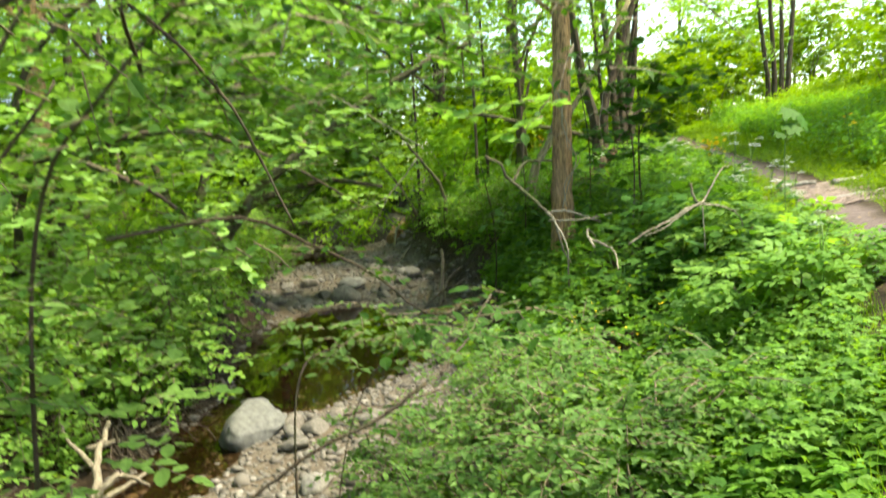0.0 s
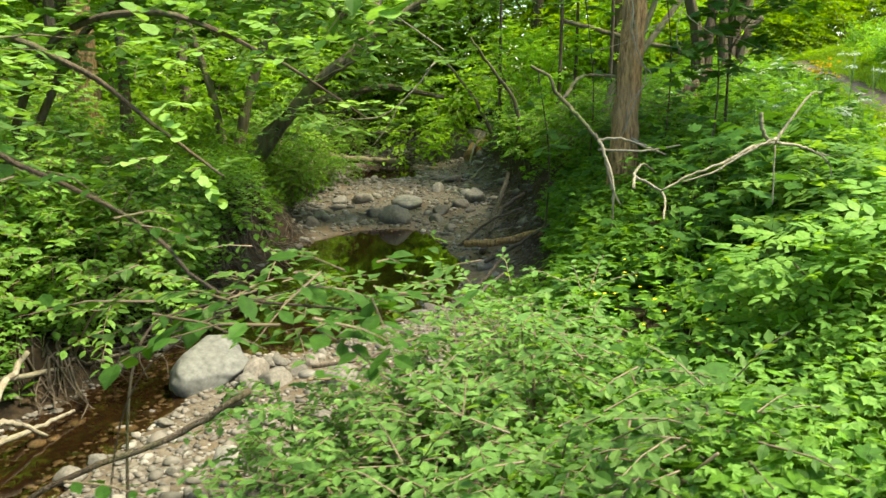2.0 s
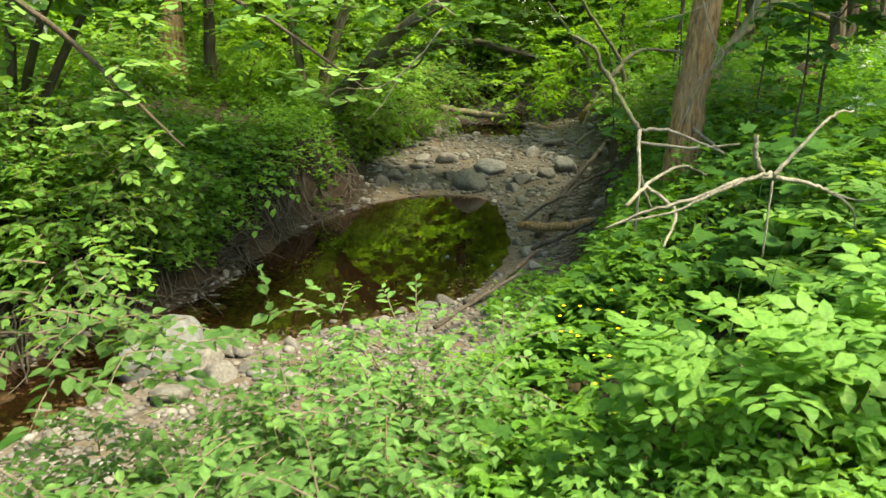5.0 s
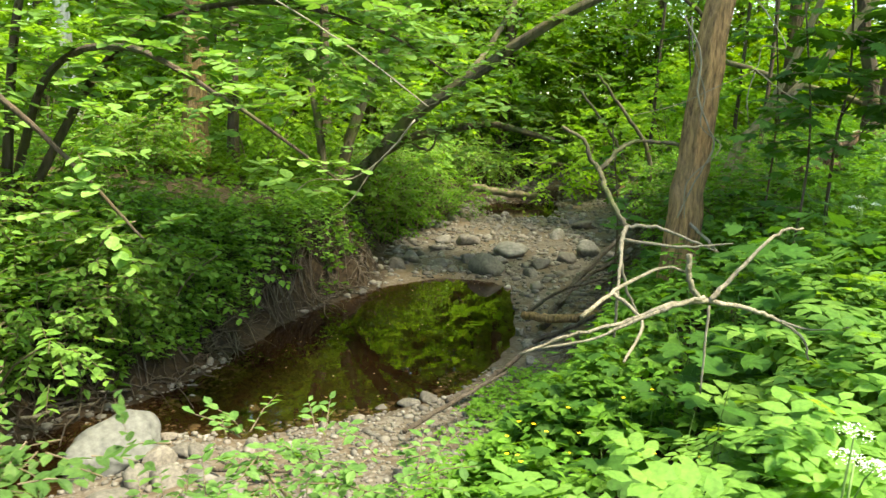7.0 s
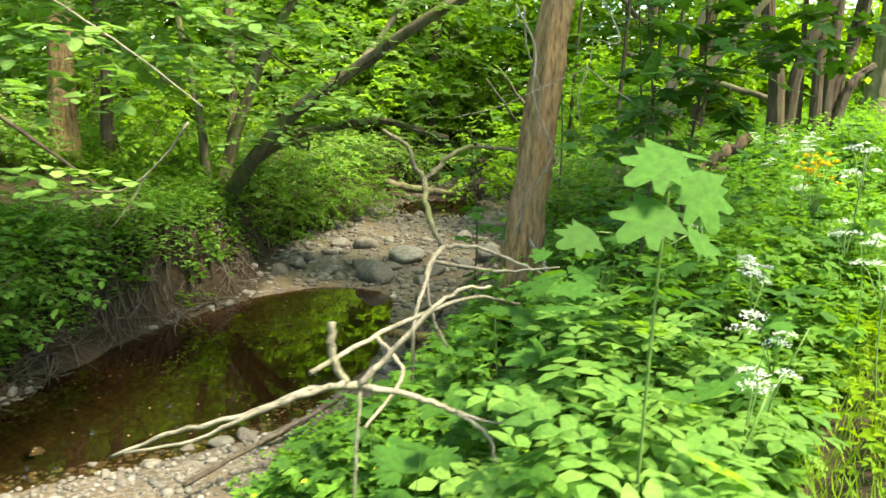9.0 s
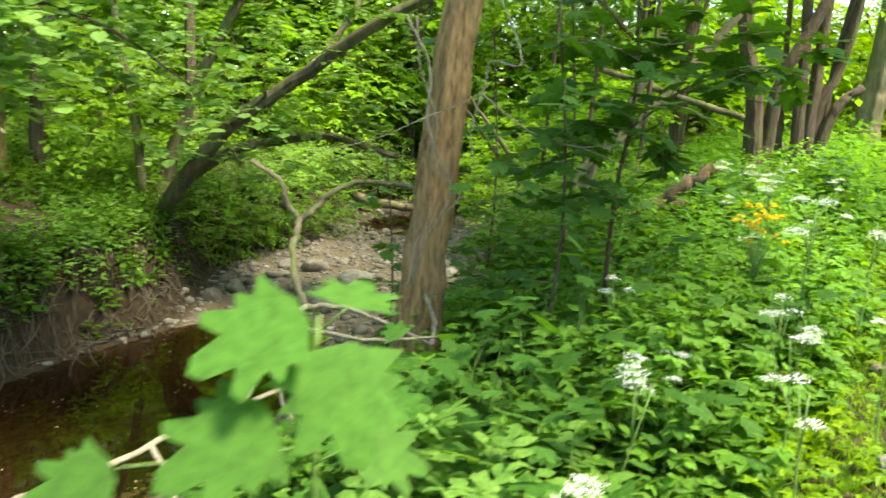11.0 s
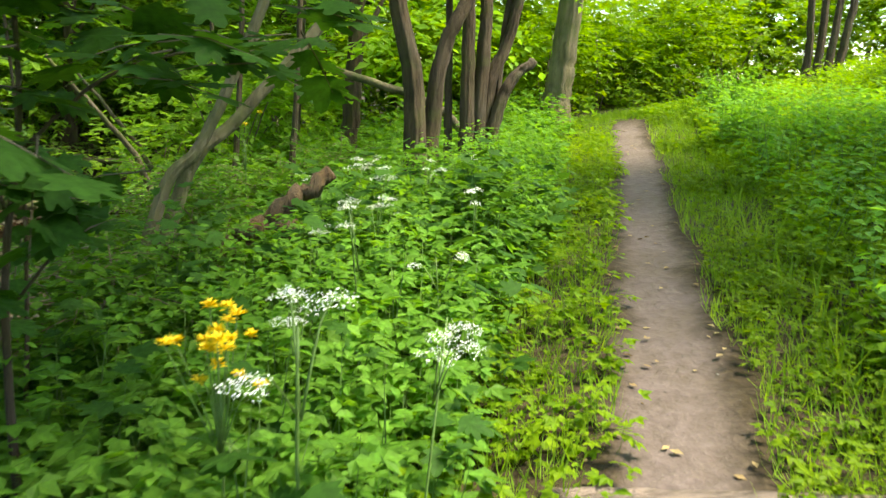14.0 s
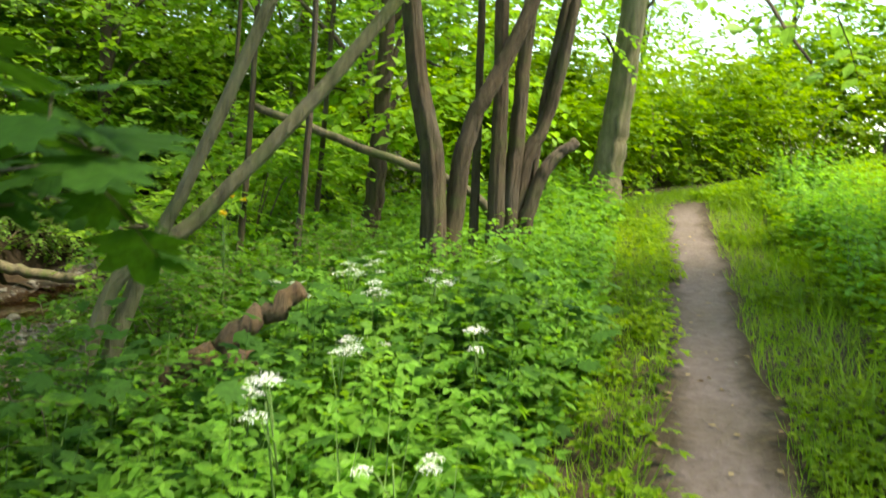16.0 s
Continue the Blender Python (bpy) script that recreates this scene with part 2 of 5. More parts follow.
template("stem", [(-.006, 0, 0), (.006, 0, 0), (-.004, .6, .0), (.004, .6, .0), (0, 1, .03)], [(0, 1, 3), (0, 3, 2), (2, 3, 4)])
template("ray", [(0, 0, 0), (-.11, .55, .02), (.11, .55, .02), (0, 1, -.05)], [(0, 2, 3), (0, 3, 1)])


def unit(v):
    return v / np.maximum(np.linalg.norm(v, axis=-1, keepdims=True), 1e-9)


def tri_mesh(name, verts, tris, mat, smooth=False):
    me = bpy.data.meshes.new(name)
    n, t = len(verts), len(tris)
    me.vertices.add(n)
    me.vertices.foreach_set("co", np.ascontiguousarray(verts, dtype=np.float32).ravel())
    me.loops.add(3 * t)
    me.loops.foreach_set("vertex_index", np.ascontiguousarray(tris, dtype=np.int32).ravel())
    me.polygons.add(t)
    me.polygons.foreach_set("loop_start", np.arange(0, 3 * t, 3, dtype=np.int32))
    me.polygons.foreach_set("use_smooth", np.full(t, smooth))
    me.materials.append(mat)
    me.update(calc_edges=True)
    return me


def leaf_arrays(kind, at, along, normal, size):
    """Leaves of one shape: a place, a direction, a facing and a length each."""
    tv, tf = LEAVES[kind]
    along = unit(along)
    across = unit(np.cross(along, normal))
    up = np.cross(across, along)
    size = np.broadcast_to(size, (len(at),))
    curl = rng.uniform(.2, 1.6, len(at))[:, None, None]
    v = at[:, None] + size[:, None, None] * (tv[None, :, :1] * across[:, None] + tv[None, :, 1:2] * along[:, None] + curl * tv[None, :, 2:] * up[:, None])
    f = tf[None] + (np.arange(len(at)) * len(tv))[:, None, None]
    return v.reshape(-1, 3), f.reshape(-1, 3)


def join(*parts):
    vs, fs, k = [], [], 0
    for v, f in parts:
        vs.append(v)
        fs.append(f + k)
        k += len(v)
    return np.concatenate(vs), np.concatenate(fs)


def tube(points, radii, sides=8, rough=0.0, seed=0, cap=True):
    """A round limb along points with a radius at each; rough: uneven thickness."""
    p = np.array(points, float)
    r = np.broadcast_to(np.array(radii, float), (len(p),))
    g = np.gradient(p, axis=0)
    g = unit(g)
    ref = np.array((1.0, 0, 0)) if abs(g[0][0]) < .8 else np.array((0, 1.0, 0))
    a = unit(np.cross(g, ref))
    b = np.cross(g, a)
    th = np.linspace(0, 2 * np.pi, sides, endpoint=False)
    rs = np.random.default_rng(seed)
    uneven = rs.normal(0, 1, (len(p), sides))
    for _ in range(3):
        uneven = (uneven + np.roll(uneven, 1, 0) + np.roll(uneven, -1, 0) + .5 * np.roll(uneven, 1, 1) + .5 * np.roll(uneven, -1, 1)) / 2.9
    prof = 1 + rough * rs.normal(0, .5, (1, sides)) + rough * .5 * uneven
    v = p[:, None] + (r[:, None] * prof)[..., None] * (np.cos(th)[None, :, None] * a[:, None] + np.sin(th)[None, :, None] * b[:, None])
    n = len(p)
    i, j = np.meshgrid(np.arange(n - 1), np.arange(sides), indexing="ij")
    q0, q1 = i * sides + j, i * sides + (j + 1) % sides
    q2, q3 = q1 + sides, q0 + sides
    f = np.concatenate([np.stack([q0, q1, q2], -1).reshape(-1, 3), np.stack([q0, q2, q3], -1).reshape(-1, 3)])
    v = v.reshape(-1, 3)
    if cap:
        v = np.concatenate([v, p[:1], p[-1:]])
        j = np.arange(sides)
        f = np.concatenate([f, np.stack([np.full(sides, n * sides), (j + 1) % sides, j], -1),
                            np.stack([np.full(sides, n * sides + 1), (n - 1) * sides + j, (n - 1) * sides + (j + 1) % sides], -1)])
    return v, f


def curve_points(points, n):
    """A smooth line of n points through the given ones."""
    p = np.array(points, float)
    if len(p) < 3:
        t = np.linspace(0, 1, n)[:, None]
        return p[0] * (1 - t) + p[-1] * t
    q = np.concatenate([2 * p[:1] - p[1:2], p, 2 * p[-1:] - p[-2:-1]])
    out = []
    for s in np.linspace(0, len(p) - 1, n):
        k = min(int(s), len(p) - 2)
        u = s - k
        a, b, c, d = q[k:k + 4]
        out.append(.5 * (2 * b + (c - a) * u + (2 * a - 5 * b + 4 * c - d) * u * u + (3 * b - a - 3 * c + d) * u ** 3))
    return np.array(out)


def limb(points, r0, r1, n=14, sides=9, rough=.12, seed=0, wobble=0.0):
    p = curve_points(points, n)
    if wobble:
        p[1:-1] += np.random.default_rng(seed + 5).normal(0, wobble, (n - 2, 3))
    return tube(p, np.linspace(r0, r1, n), sides, rough, seed)


def thing(name, label, category, group="", at=(0, 0, 0)):
    ob = new(name)
    ob.location = at
    ob.empty_display_size = .1
    return tagged(ob, label, category, group)


def part(name, arrays, mat, parent, label="", smooth=True):
    ob = new(name, tri_mesh(name, *arrays, mat, smooth))
    ob.parent = parent
    if label:
        ob["label"] = label
    return ob


def lone(name, arrays, mat, label, category, group="", kind="", smooth=True, at=(0, 0, 0)):
    ob = new(name, tri_mesh(name, *arrays, mat, smooth))
    ob.location = at
    return tagged(ob, label, category, group, kind)


def sprays(origin, heading, length, per, size, kind, flat=.25, droop=.25, twigs=True, hang=.22):
    """Twigs with leaves set to both sides. Returns the leaves and the twigs."""
    n = len(origin)
    heading = unit(heading)
    u = (np.arange(per) + .6) / per
    side = unit(np.cross(heading, np.array((0, 0, 1.0))) + 1e-6)
    length = np.broadcast_to(length, (n,))
    sag = -droop * (u ** 2)[None, :, None] * length[:, None, None] * np.array((0, 0, 1.0))
    base = origin[:, None] + heading[:, None] * (u[None, :] * length[:, None])[..., None] + sag
    sgn = np.where(np.arange(per) % 2 == 0, 1.0, -1.0)[None, :, None]
    along = .55 * heading[:, None] + sgn * side[:, None] * .9 + rng.normal(0, .25, (n, per, 3)) - hang * UP
    nor = np.array((0, 0, 1.0)) + rng.normal(0, flat, (n, per, 3))
    sz = size * rng.uniform(.6, 1.25, (n, per))
    lv = leaf_arrays(kind, base.reshape(-1, 3), along.reshape(-1, 3), nor.reshape(-1, 3), sz.ravel())
    tw = None
    if twigs:
        v0, v1 = origin, origin + heading * length[:, None] - droop * length[:, None] * np.array((0, 0, 1.0))
        vm = (v0 + v1) / 2 + droop * .25 * length[:, None] * np.array((0, 0, 1.0))
        rad = .0035
        ring = []
        for k, pt in enumerate((v0, vm, v1)):
            rr = rad * (1.3 - .45 * k)
            ring += [pt + np.array((0, 0, rr)), pt + side * rr - np.array((0, 0, rr * .5)), pt - side * rr - np.array((0, 0, rr * .5))]
        vv = np.stack(ring, 1).reshape(-1, 3)
        tf = []
        for k in range(2):
            for j in range(3):
                a, b = 3 * k + j, 3 * k + (j + 1) % 3
                tf += [(a, b, b + 3), (a, b + 3, a + 3)]
        tf = np.array(tf)
        ff = (tf[None] + (np.arange(n) * 9)[:, None, None]).reshape(-1, 3)
        tw = (vv, ff)
    return lv, tw


# ---- the lie of the land ----
W = -1.82                              # the water's level
LEFT = np.array([(-60, -30), (-14, -12.5), (-3, -8.2), (0, -6.9), (2.7, -6.1), (4, -5.45), (4.6, -5.2), (5.1, -4.8), (5.7, -4.56), (6.6, -4.45), (7.7, -4.27), (8.8, -3.83), (10, -3.35), (10.8, -3.4), (13.3, -3.5), (15.7, -2.7), (18.8, -2.0), (21.5, -1.3), (25, 0.6), (30, 6), (46, 20), (80, 40)])
RIGHT = np.array([(-60, -25), (-14, -10), (-3, -5.6), (0, -4.2), (1.5, -3.3), (2.7, -2.5), (3.5, -2.0), (4.5, -1.6), (5.5, -1.3), (7, -.7), (8, -.4), (10, .1), (13, .7), (14.5, .9), (18.5, 1.5), (21, 2.6), (25, 4.2), (30, 8.5), (46, 22), (80, 42)])
TRACK = np.array([(-60, -48, -2.5), (-14, -11, -1.3), (-5.2, -4.25, -.87), (-4.2, -3.2, -.95), (-3.3, -2.6, -.93), (-2.2, -2, -.64), (-1.3, -1.4, -.5), (0, 0, -.34), (.8, .85, -.25), (2.0, 2.67, -.1), (2.6, 3.6, -.06), (3.58, 4.8, 0), (4.22, 5.95, .12), (4.93, 7.3, .24), (5.82, 9.0, .40), (6.9, 11.0, .58), (7.95, 13.1, .76), (8.95, 15.1, 1.0), (11.6, 17.6, 1.3), (17, 20, 1.9), (60, 40, 4)])
POOL = np.array([(-9.2, -4.6), (-8.1, -3), (-6.85, 0), (-6.05, 2.7), (-5.4, 4), (-5.15, 4.6), (-4.75, 5.1), (-4.5, 5.7), (-4.4, 6.6), (-4.22, 7.7), (-3.78, 8.8), (-3.2, 10), (-2.85, 10.5), (-2.3, 10.95), (-1.6, 10.8), (-1.3, 10.4), (-1.25, 9), (-1.3, 7.4), (-1.6, 6.5), (-1.95, 5.7), (-2.45, 5.15), (-2.95, 4.8), (-3.6, 4.42), (-4.2, 4.4), (-4.5, 4.25), (-4.6, 3.4), (-5.1, 2.4), (-5.85, 0), (-7.0, -3), (-8.3, -4.6)])
POOL2 = np.array([(-1.9, 18.2), (-1.0, 17.2), (-.2, 17.4), (.3, 18.6), (.5, 20), (1.0, 22.5), (.1, 22.5), (-.8, 21.2), (-1.6, 20)])


def signed_distance(poly, x, y):
    """Distance from a closed outline; negative inside."""
    d = np.full(x.shape, 1e9)
    inside = np.zeros(x.shape, bool)
    for (ax, ay), (bx, by) in zip(poly, np.roll(poly, -1, 0)):
        ex, ey = bx - ax, by - ay
        t = np.clip(((x - ax) * ex + (y - ay) * ey) / (ex * ex + ey * ey), 0, 1)
        d = np.minimum(d, np.hypot(x - ax - t * ex, y - ay - t * ey))
        cross = ((ay > y) != (by > y)) & (x < (bx - ax) * (y - ay) / (by - ay + 1e-12) + ax)
        inside ^= cross
    return np.where(inside, -d, d)


def track_at(x, y):
    """Distance to the path's middle, its height there, and the side (positive: right of it)."""
    d, z, s = np.full(x.shape, 1e9), np.zeros(x.shape), np.zeros(x.shape)
    for a, b in zip(TRACK[:-1], TRACK[1:]):
        e = b - a
        t = np.clip(((x - a[0]) * e[0] + (y - a[1]) * e[1]) / (e[0] ** 2 + e[1] ** 2), 0, 1)
        px, py = a[0] + t * e[0], a[1] + t * e[1]
        dd = np.hypot(x - px, y - py)
        near = dd < d
        d = np.where(near, dd, d)
        z = np.where(near, a[2] + t * e[2], z)
        s = np.where(near, (x - px) * e[1] - (y - py) * e[0], s)
    return d, z, np.sign(s)


def wavy(x, y, k, seed):
    r = np.random.default_rng(seed)
    out = 0
    for _ in range(6):
        a, b, c = r.normal(0, k), r.normal(0, k), r.uniform(0, 6.3)
        out = out + np.sin(a * x + b * y + c)
    return out / 6


def smooth01(u):
    u = np.clip(u, 0, 1)
    return u * u * (3 - 2 * u)


def land(x, y):
    """Height of the ground, and the shares of stream bed and of trodden path."""
    x, y = np.asarray(x, float), np.asarray(y, float)
    wig = .18 * wavy(x, y, 2.2, 3)
    dl = np.interp(y, LEFT[:, 0], LEFT[:, 1]) - x + wig
    dr = x - np.interp(y, RIGHT[:, 0], RIGHT[:, 1]) + wig
    wet = np.minimum(signed_distance(POOL, x, y), signed_distance(POOL2, x, y)) + .5 * wig
    bed = W + np.where(wet > 0, .015 + .075 * np.minimum(wet, 1.6) + .02 * wavy(x, y, 5, 9), -.32 * np.minimum(-wet, 1.0))
    bed = bed + .03 * np.clip(y - 12, 0, 60) + .06 * np.clip(y - 21, 0, 20)
    dp, zp, side = track_at(x, y)
    left = W + .95 * smooth01((dl + .12 * wavy(x, y, 6, 12)) / (.95 - .3 * smooth01((y - 7) / 3))) + .2 * np.clip(dl - .4, 0, 5) + .05 * np.clip(dl - 6, 0, 60) + .10 * wavy(x, y, 1.6, 5) + .07 * wavy(x, y, 9, 13) * smooth01(dl / .3)
    steep = smooth01((y - 1.5) / 3.5)
    bank = smooth01(dr / (.8 + .6 * steep)) * (.15 + .27 * steep) + (.85 - .27 * steep) * np.clip(dr / (dr + dp + 1e-6), 0, 1) ** (1.6 - .7 * steep)
    right = np.where(side < 0, bed + (zp - bed) * bank, zp + .09 * np.clip(dp - .5, 0, 14) + .03 * np.clip(dp - 14, 0, 60))
    right = right + .06 * wavy(x, y, 1.9, 6) * smooth01((dp - .3) / .8) * smooth01(dr / .6)
    h = np.where(dl > 0, np.maximum(left, bed), np.where((dr > 0) | (side > 0), right, bed))
    trod = 1 - smooth01((dp - .12 + .09 * wavy(x, y, 3.5, 8) + .07 * wavy(x, y, 11, 18)) / .16)
    trod = trod * smooth01((15.6 - y) / 1.4)
    h = h - .035 * trod
    bedshare = (1 - smooth01((np.maximum(dl + .12, dr - .1) + .05) / .3)) * (side < 0)
    silt = np.maximum(smooth01((.12 - wet) / .35), .8 * smooth01((dl + .35) / .25) * (1 - smooth01((dl - .8) / .4)))
    return h, bedshare, trod, silt


def lift(xy):
    return np.c_[xy, land(xy[:, 0], xy[:, 1])[0]]


def spaced(lo, hi, step, far, n):
    g = np.geomspace(step, far, n)
    return np.r_[lo - np.cumsum(g)[::-1], np.arange(lo, hi, step), hi + np.cumsum(g)]


gx, gy = spaced(-13, 13, .13, 110, 34), spaced(-9, 27, .15, 110, 34)
X, Y = np.meshgrid(gx, gy)
Hh, bedshare, trod, silt = land(X.ravel(), Y.ravel())
nx, ny = len(gx), len(gy)
ii, jj = np.meshgrid(np.arange(nx - 1), np.arange(ny - 1))
q = (jj * nx + ii).ravel()
tris = np.concatenate([np.stack([q, q + 1, q + nx + 1], -1), np.stack([q, q + nx + 1, q + nx], -1)])
ground = lone("ground", (np.c_[X.ravel(), Y.ravel(), Hh], tris), M_EARTH, "brown woodland soil with a gravel stream bed and a trodden footpath", "ground", kind="structure")
for nm, val in (("bed", bedshare), ("trodden", trod), ("silt", silt)):
    at = ground.data.attributes.new(nm, "FLOAT", "POINT")
    at.data.foreach_set("value", np.ascontiguousarray(val, dtype=np.float32))


def water_sheet(poly, level, name, label):
    x0, y0, x1, y1 = poly[:, 0].min() - .6, poly[:, 1].min() - .1, poly[:, 0].max() + .6, poly[:, 1].max() + .5
    v = np.array([(x0, y0, level), (x1, y0, level), (x1, y1, level), (x0, y1, level)])
    ob = lone(name, (v, np.array([(0, 1, 2), (0, 2, 3)])), M_WATER, label, "water", kind="structure")
    ob.visible_shadow = False


water_sheet(POOL, W, "water", "still clear brown pool of a woodland stream")
water_sheet(POOL2, W + .2, "water_upstream", "shallow upstream pool among gravel")



def ground_z(x, y):
    return float(land(np.array([x]), np.array([y]))[0][0])


# ---- woodland trees ----
def tree(name, label, trunks, limbs, leafing, bark, leaf, kind, size, group="", crown_label="", twigs=True, level=False):
    """trunks, limbs: (points, first radius, last radius). leafing: (origin, heading, length, leaves a twig)."""
    e = thing(name, label, "tree", group)
    for k, (p, a, b) in enumerate(trunks):
        pts = curve_points(p, 26)
        pts[1:-1] += np.random.default_rng(len(name) + k).normal(0, a * .06, (24, 3))
        rad = np.linspace(a, b, 26) * (1 + .35 * np.exp(-np.arange(26) / 1.6))
        part("trunk", tube(pts, rad, 28, .16, k), bark, e)
    for k, (p, a, b) in enumerate(limbs):
        part("limb", limb(p, a, b, 16, 8, .15, k, a * .3), bark, e)
    if leafing is not None:
        o, h, ln, per = leafing
        lv, tw = sprays(o, h, ln, per, size, kind, .16 if level else .25, .12 if level else .25, twigs, .04 if level else .22)
        part("crown", lv, leaf, e, crown_label, smooth=False)
        if twigs:
            part("twigwork", tw, M_TWIG, e)["kind"] = "stuff"
    return e


def ball_sprays(centres, radii, n, length, flat=.35):
    """Twigs spread over the outside and the inside of some rounded masses."""
    k = rng.integers(0, len(centres), n)
    c, r = np.array(centres)[k], np.array(radii, float)[k][:, None]
    d = unit(rng.normal(0, 1, (n, 3)))
    o = c + d * r * rng.uniform(.25, 1.0, (n, 1)) ** .6
    h = d * np.array((1, 1, flat)) + rng.normal(0, .3, (n, 3)) * np.array((1, 1, .4))
    return o, h, length * rng.uniform(.6, 1.3, n)


def line_sprays(points, n, spread, length, flat=.2):
    """Twigs growing out along a limb."""
    p = curve_points(points, 60)
    k = rng.integers(12, 60, n)
    o = p[k] + rng.normal(0, spread, (n, 3))
    h = rng.normal(0, 1, (n, 3)) * np.array((1, 1, flat))
    return o, h, length * rng.uniform(.5, 1.3, n)


def both(*sets):
    return tuple(np.concatenate([s[k] for s in sets]) for k in range(3))


# the big leaning trunk on the near bank; its wide overhead crown is unseen
zt = ground_z(.05, 5.35)
mt = [(-.03, 5.35, zt - .1), (.03, 5.36, .5), (.13, 5.4, 1.6), (.28, 5.5, 3.2), (.5, 5.7, 6.5)]
ml = [([(.35, 5.55, 4.0), (-1.0, 6.2, 4.5), (-2.6, 7.4, 4.8)], .05, .02), ([(.5, 5.65, 5.2), (1.8, 5.2, 5.3), (2.6, 4.6, 5.4)], .05, .02), ([(.5, 5.65, 5.4), (1.6, 7.0, 5.5), (2.4, 8.8, 5.6)], .05, .02), ([(.55, 5.65, 5.6), (1.6, 6.2, 6.2), (2.8, 6.8, 6.5)], .05, .02), ([(.42, 5.5, 3.2), (1.4, 6.0, 4.2), (2.5, 6.6, 5.0)], .06, .02), ([(.3, 5.45, 2.4), (-.2, 5.8, 3.0), (-1.0, 6.4, 3.6)], .035, .012)]
tree("leaning_tree", "brown rough-barked tree trunk leaning beside the stream", [(mt, .145, .10)], ml,
     (*both(ball_sprays([(.6, 5.8, 6.6), (2.3, 6.6, 5.2), (-1.8, 6.6, 4.2)], [1.9, 1.3, 1.1], 170, .8), ball_sprays([(3.0, 6.2, 6.4), (2.6, 7.6, 6.6), (1.2, 7.4, 6.8)], [1.5, 1.4, 1.4], 150, .8),
            # leaf masses added above the view to shade the ground left of the path
            ball_sprays([(2.6, 4.8, 5.3), (3.3, 5.6, 5.4), (2.9, 6.8, 5.3), (3.0, 8.2, 5.4), (3.7, 7.6, 5.6), (2.7, 3.0, 5.3), (3.3, 4.1, 5.4)], [1.1, 1.1, 1.2, 1.2, 1.1, 1.0, 1.0], 580, .8),
            # more added overhead leaves, shading the pool and the cut far bank
            ball_sprays([(-2.0, 5.6, 4.5), (-2.6, 6.8, 4.7), (-2.0, 8.2, 4.9), (-1.4, 6.8, 4.8), (-2.8, 8.4, 4.9)], [1.0, 1.0, 1.1, 1.0, 1.0], 260, .8)), 12), M_BARK, M_WOODS, "oval", .125)

# many-stemmed hazel on the far bank, whose limbs arch over the water
zb = ground_z(-4.25, 12.4)
ht = [([(-4.25, 12.4, zb - .1), (-3.75, 12.3, -.15), (-3.1, 12.2, .28), (-2.5, 12.1, .46), (-1.6, 11.9, .6), (-.6, 11.6, .4)], .11, .04),
      ([(-4.2, 12.35, zb - .1), (-3.75, 11.7, -.3), (-2.9, 11.4, .7), (-1.9, 11.2, 1.42), (-1.0, 10.8, 2.05), (.0, 10.6, 2.6), (1.0, 10.4, 3.0)], .13, .05),
      ([(-4.35, 12.5, zb - .1), (-4.15, 12.7, .1), (-3.7, 12.8, 1.45), (-3.0, 12.8, 2.85), (-2.2, 12.8, 4.8)], .11, .05),
      ([(-2.4, 11.35, 1.05), (-1.9, 12.0, 1.6), (-1.5, 12.6, 2.3), (-1.2, 12.8, 3.0), (-.8, 13, 4.6)], .06, .03),
      ([(-4.5, 12.5, zb - .1), (-4.7, 12.7, .6), (-5.1, 12.9, 2.2), (-5.3, 13.1, 4.4)], .08, .04)]
hl = [([(-2.9, 11.4, .7), (-2.2, 10.2, 1.1), (-1.9, 9.0, 1.3)], .03, .01), ([(-3.1, 12.2, .3), (-2.6, 10.9, .2), (-2.4, 9.6, .5)], .03, .01)]
tree("arching_tree", "many-stemmed mossy tree arching over the pool", ht, hl,
     (*both(line_sprays([(-4, 12, 0), (-2.9, 11.4, .9), (-1.0, 10.8, 2.1), (1, 10.4, 3)], 110, .4, .7), line_sprays([(-4.2, 12.4, -.4), (-3.1, 12.0, .5), (-1.6, 11.4, .9), (-.6, 11.0, .9)], 80, .35, .6), line_sprays([(-4.2, 12.7, .5), (-3.7, 12.8, 1.5), (-2.2, 12.8, 4.8)], 60, .5, .7),
            ball_sprays([(-1.5, 12.8, 4.6), (-5.2, 12.6, 4.0), (1, 10.4, 4.4), (-4.6, 11.6, 2.2), (-2.4, 13.4, 2.6)], [1.6, 1.5, 1.5, 1.1, 1.0], 320, .7)), 12), M_BARK_MOSS, M_HAZEL, "round", .105, level=True)

# hazel whose leafy sprays hang between the camera and the far bank
zh = ground_z(-6.6, 6.2)
h1, h2, h3, h4 = [(-6.6, 6.2, zh), (-5.9, 5.8, 1.0), (-4.8, 5.0, 1.3), (-3.8, 4.6, .9), (-2.9, 4.6, .3)], [(-6.5, 6.1, zh), (-5.6, 6.6, 1.3), (-4.4, 7.0, 1.9), (-3.0, 7.2, 1.7), (-2.1, 7.2, 1.2)], [(-6.7, 6.1, zh), (-6.2, 5.0, 1.0), (-5.3, 4.2, .8), (-4.7, 4.1, .3), (-4.2, 3.9, -.1)], [(-6.6, 6.2, zh), (-6.4, 6.4, 1.9), (-5.4, 6.2, 3.0), (-4.2, 5.8, 3.2), (-2.8, 5.5, 2.7)]
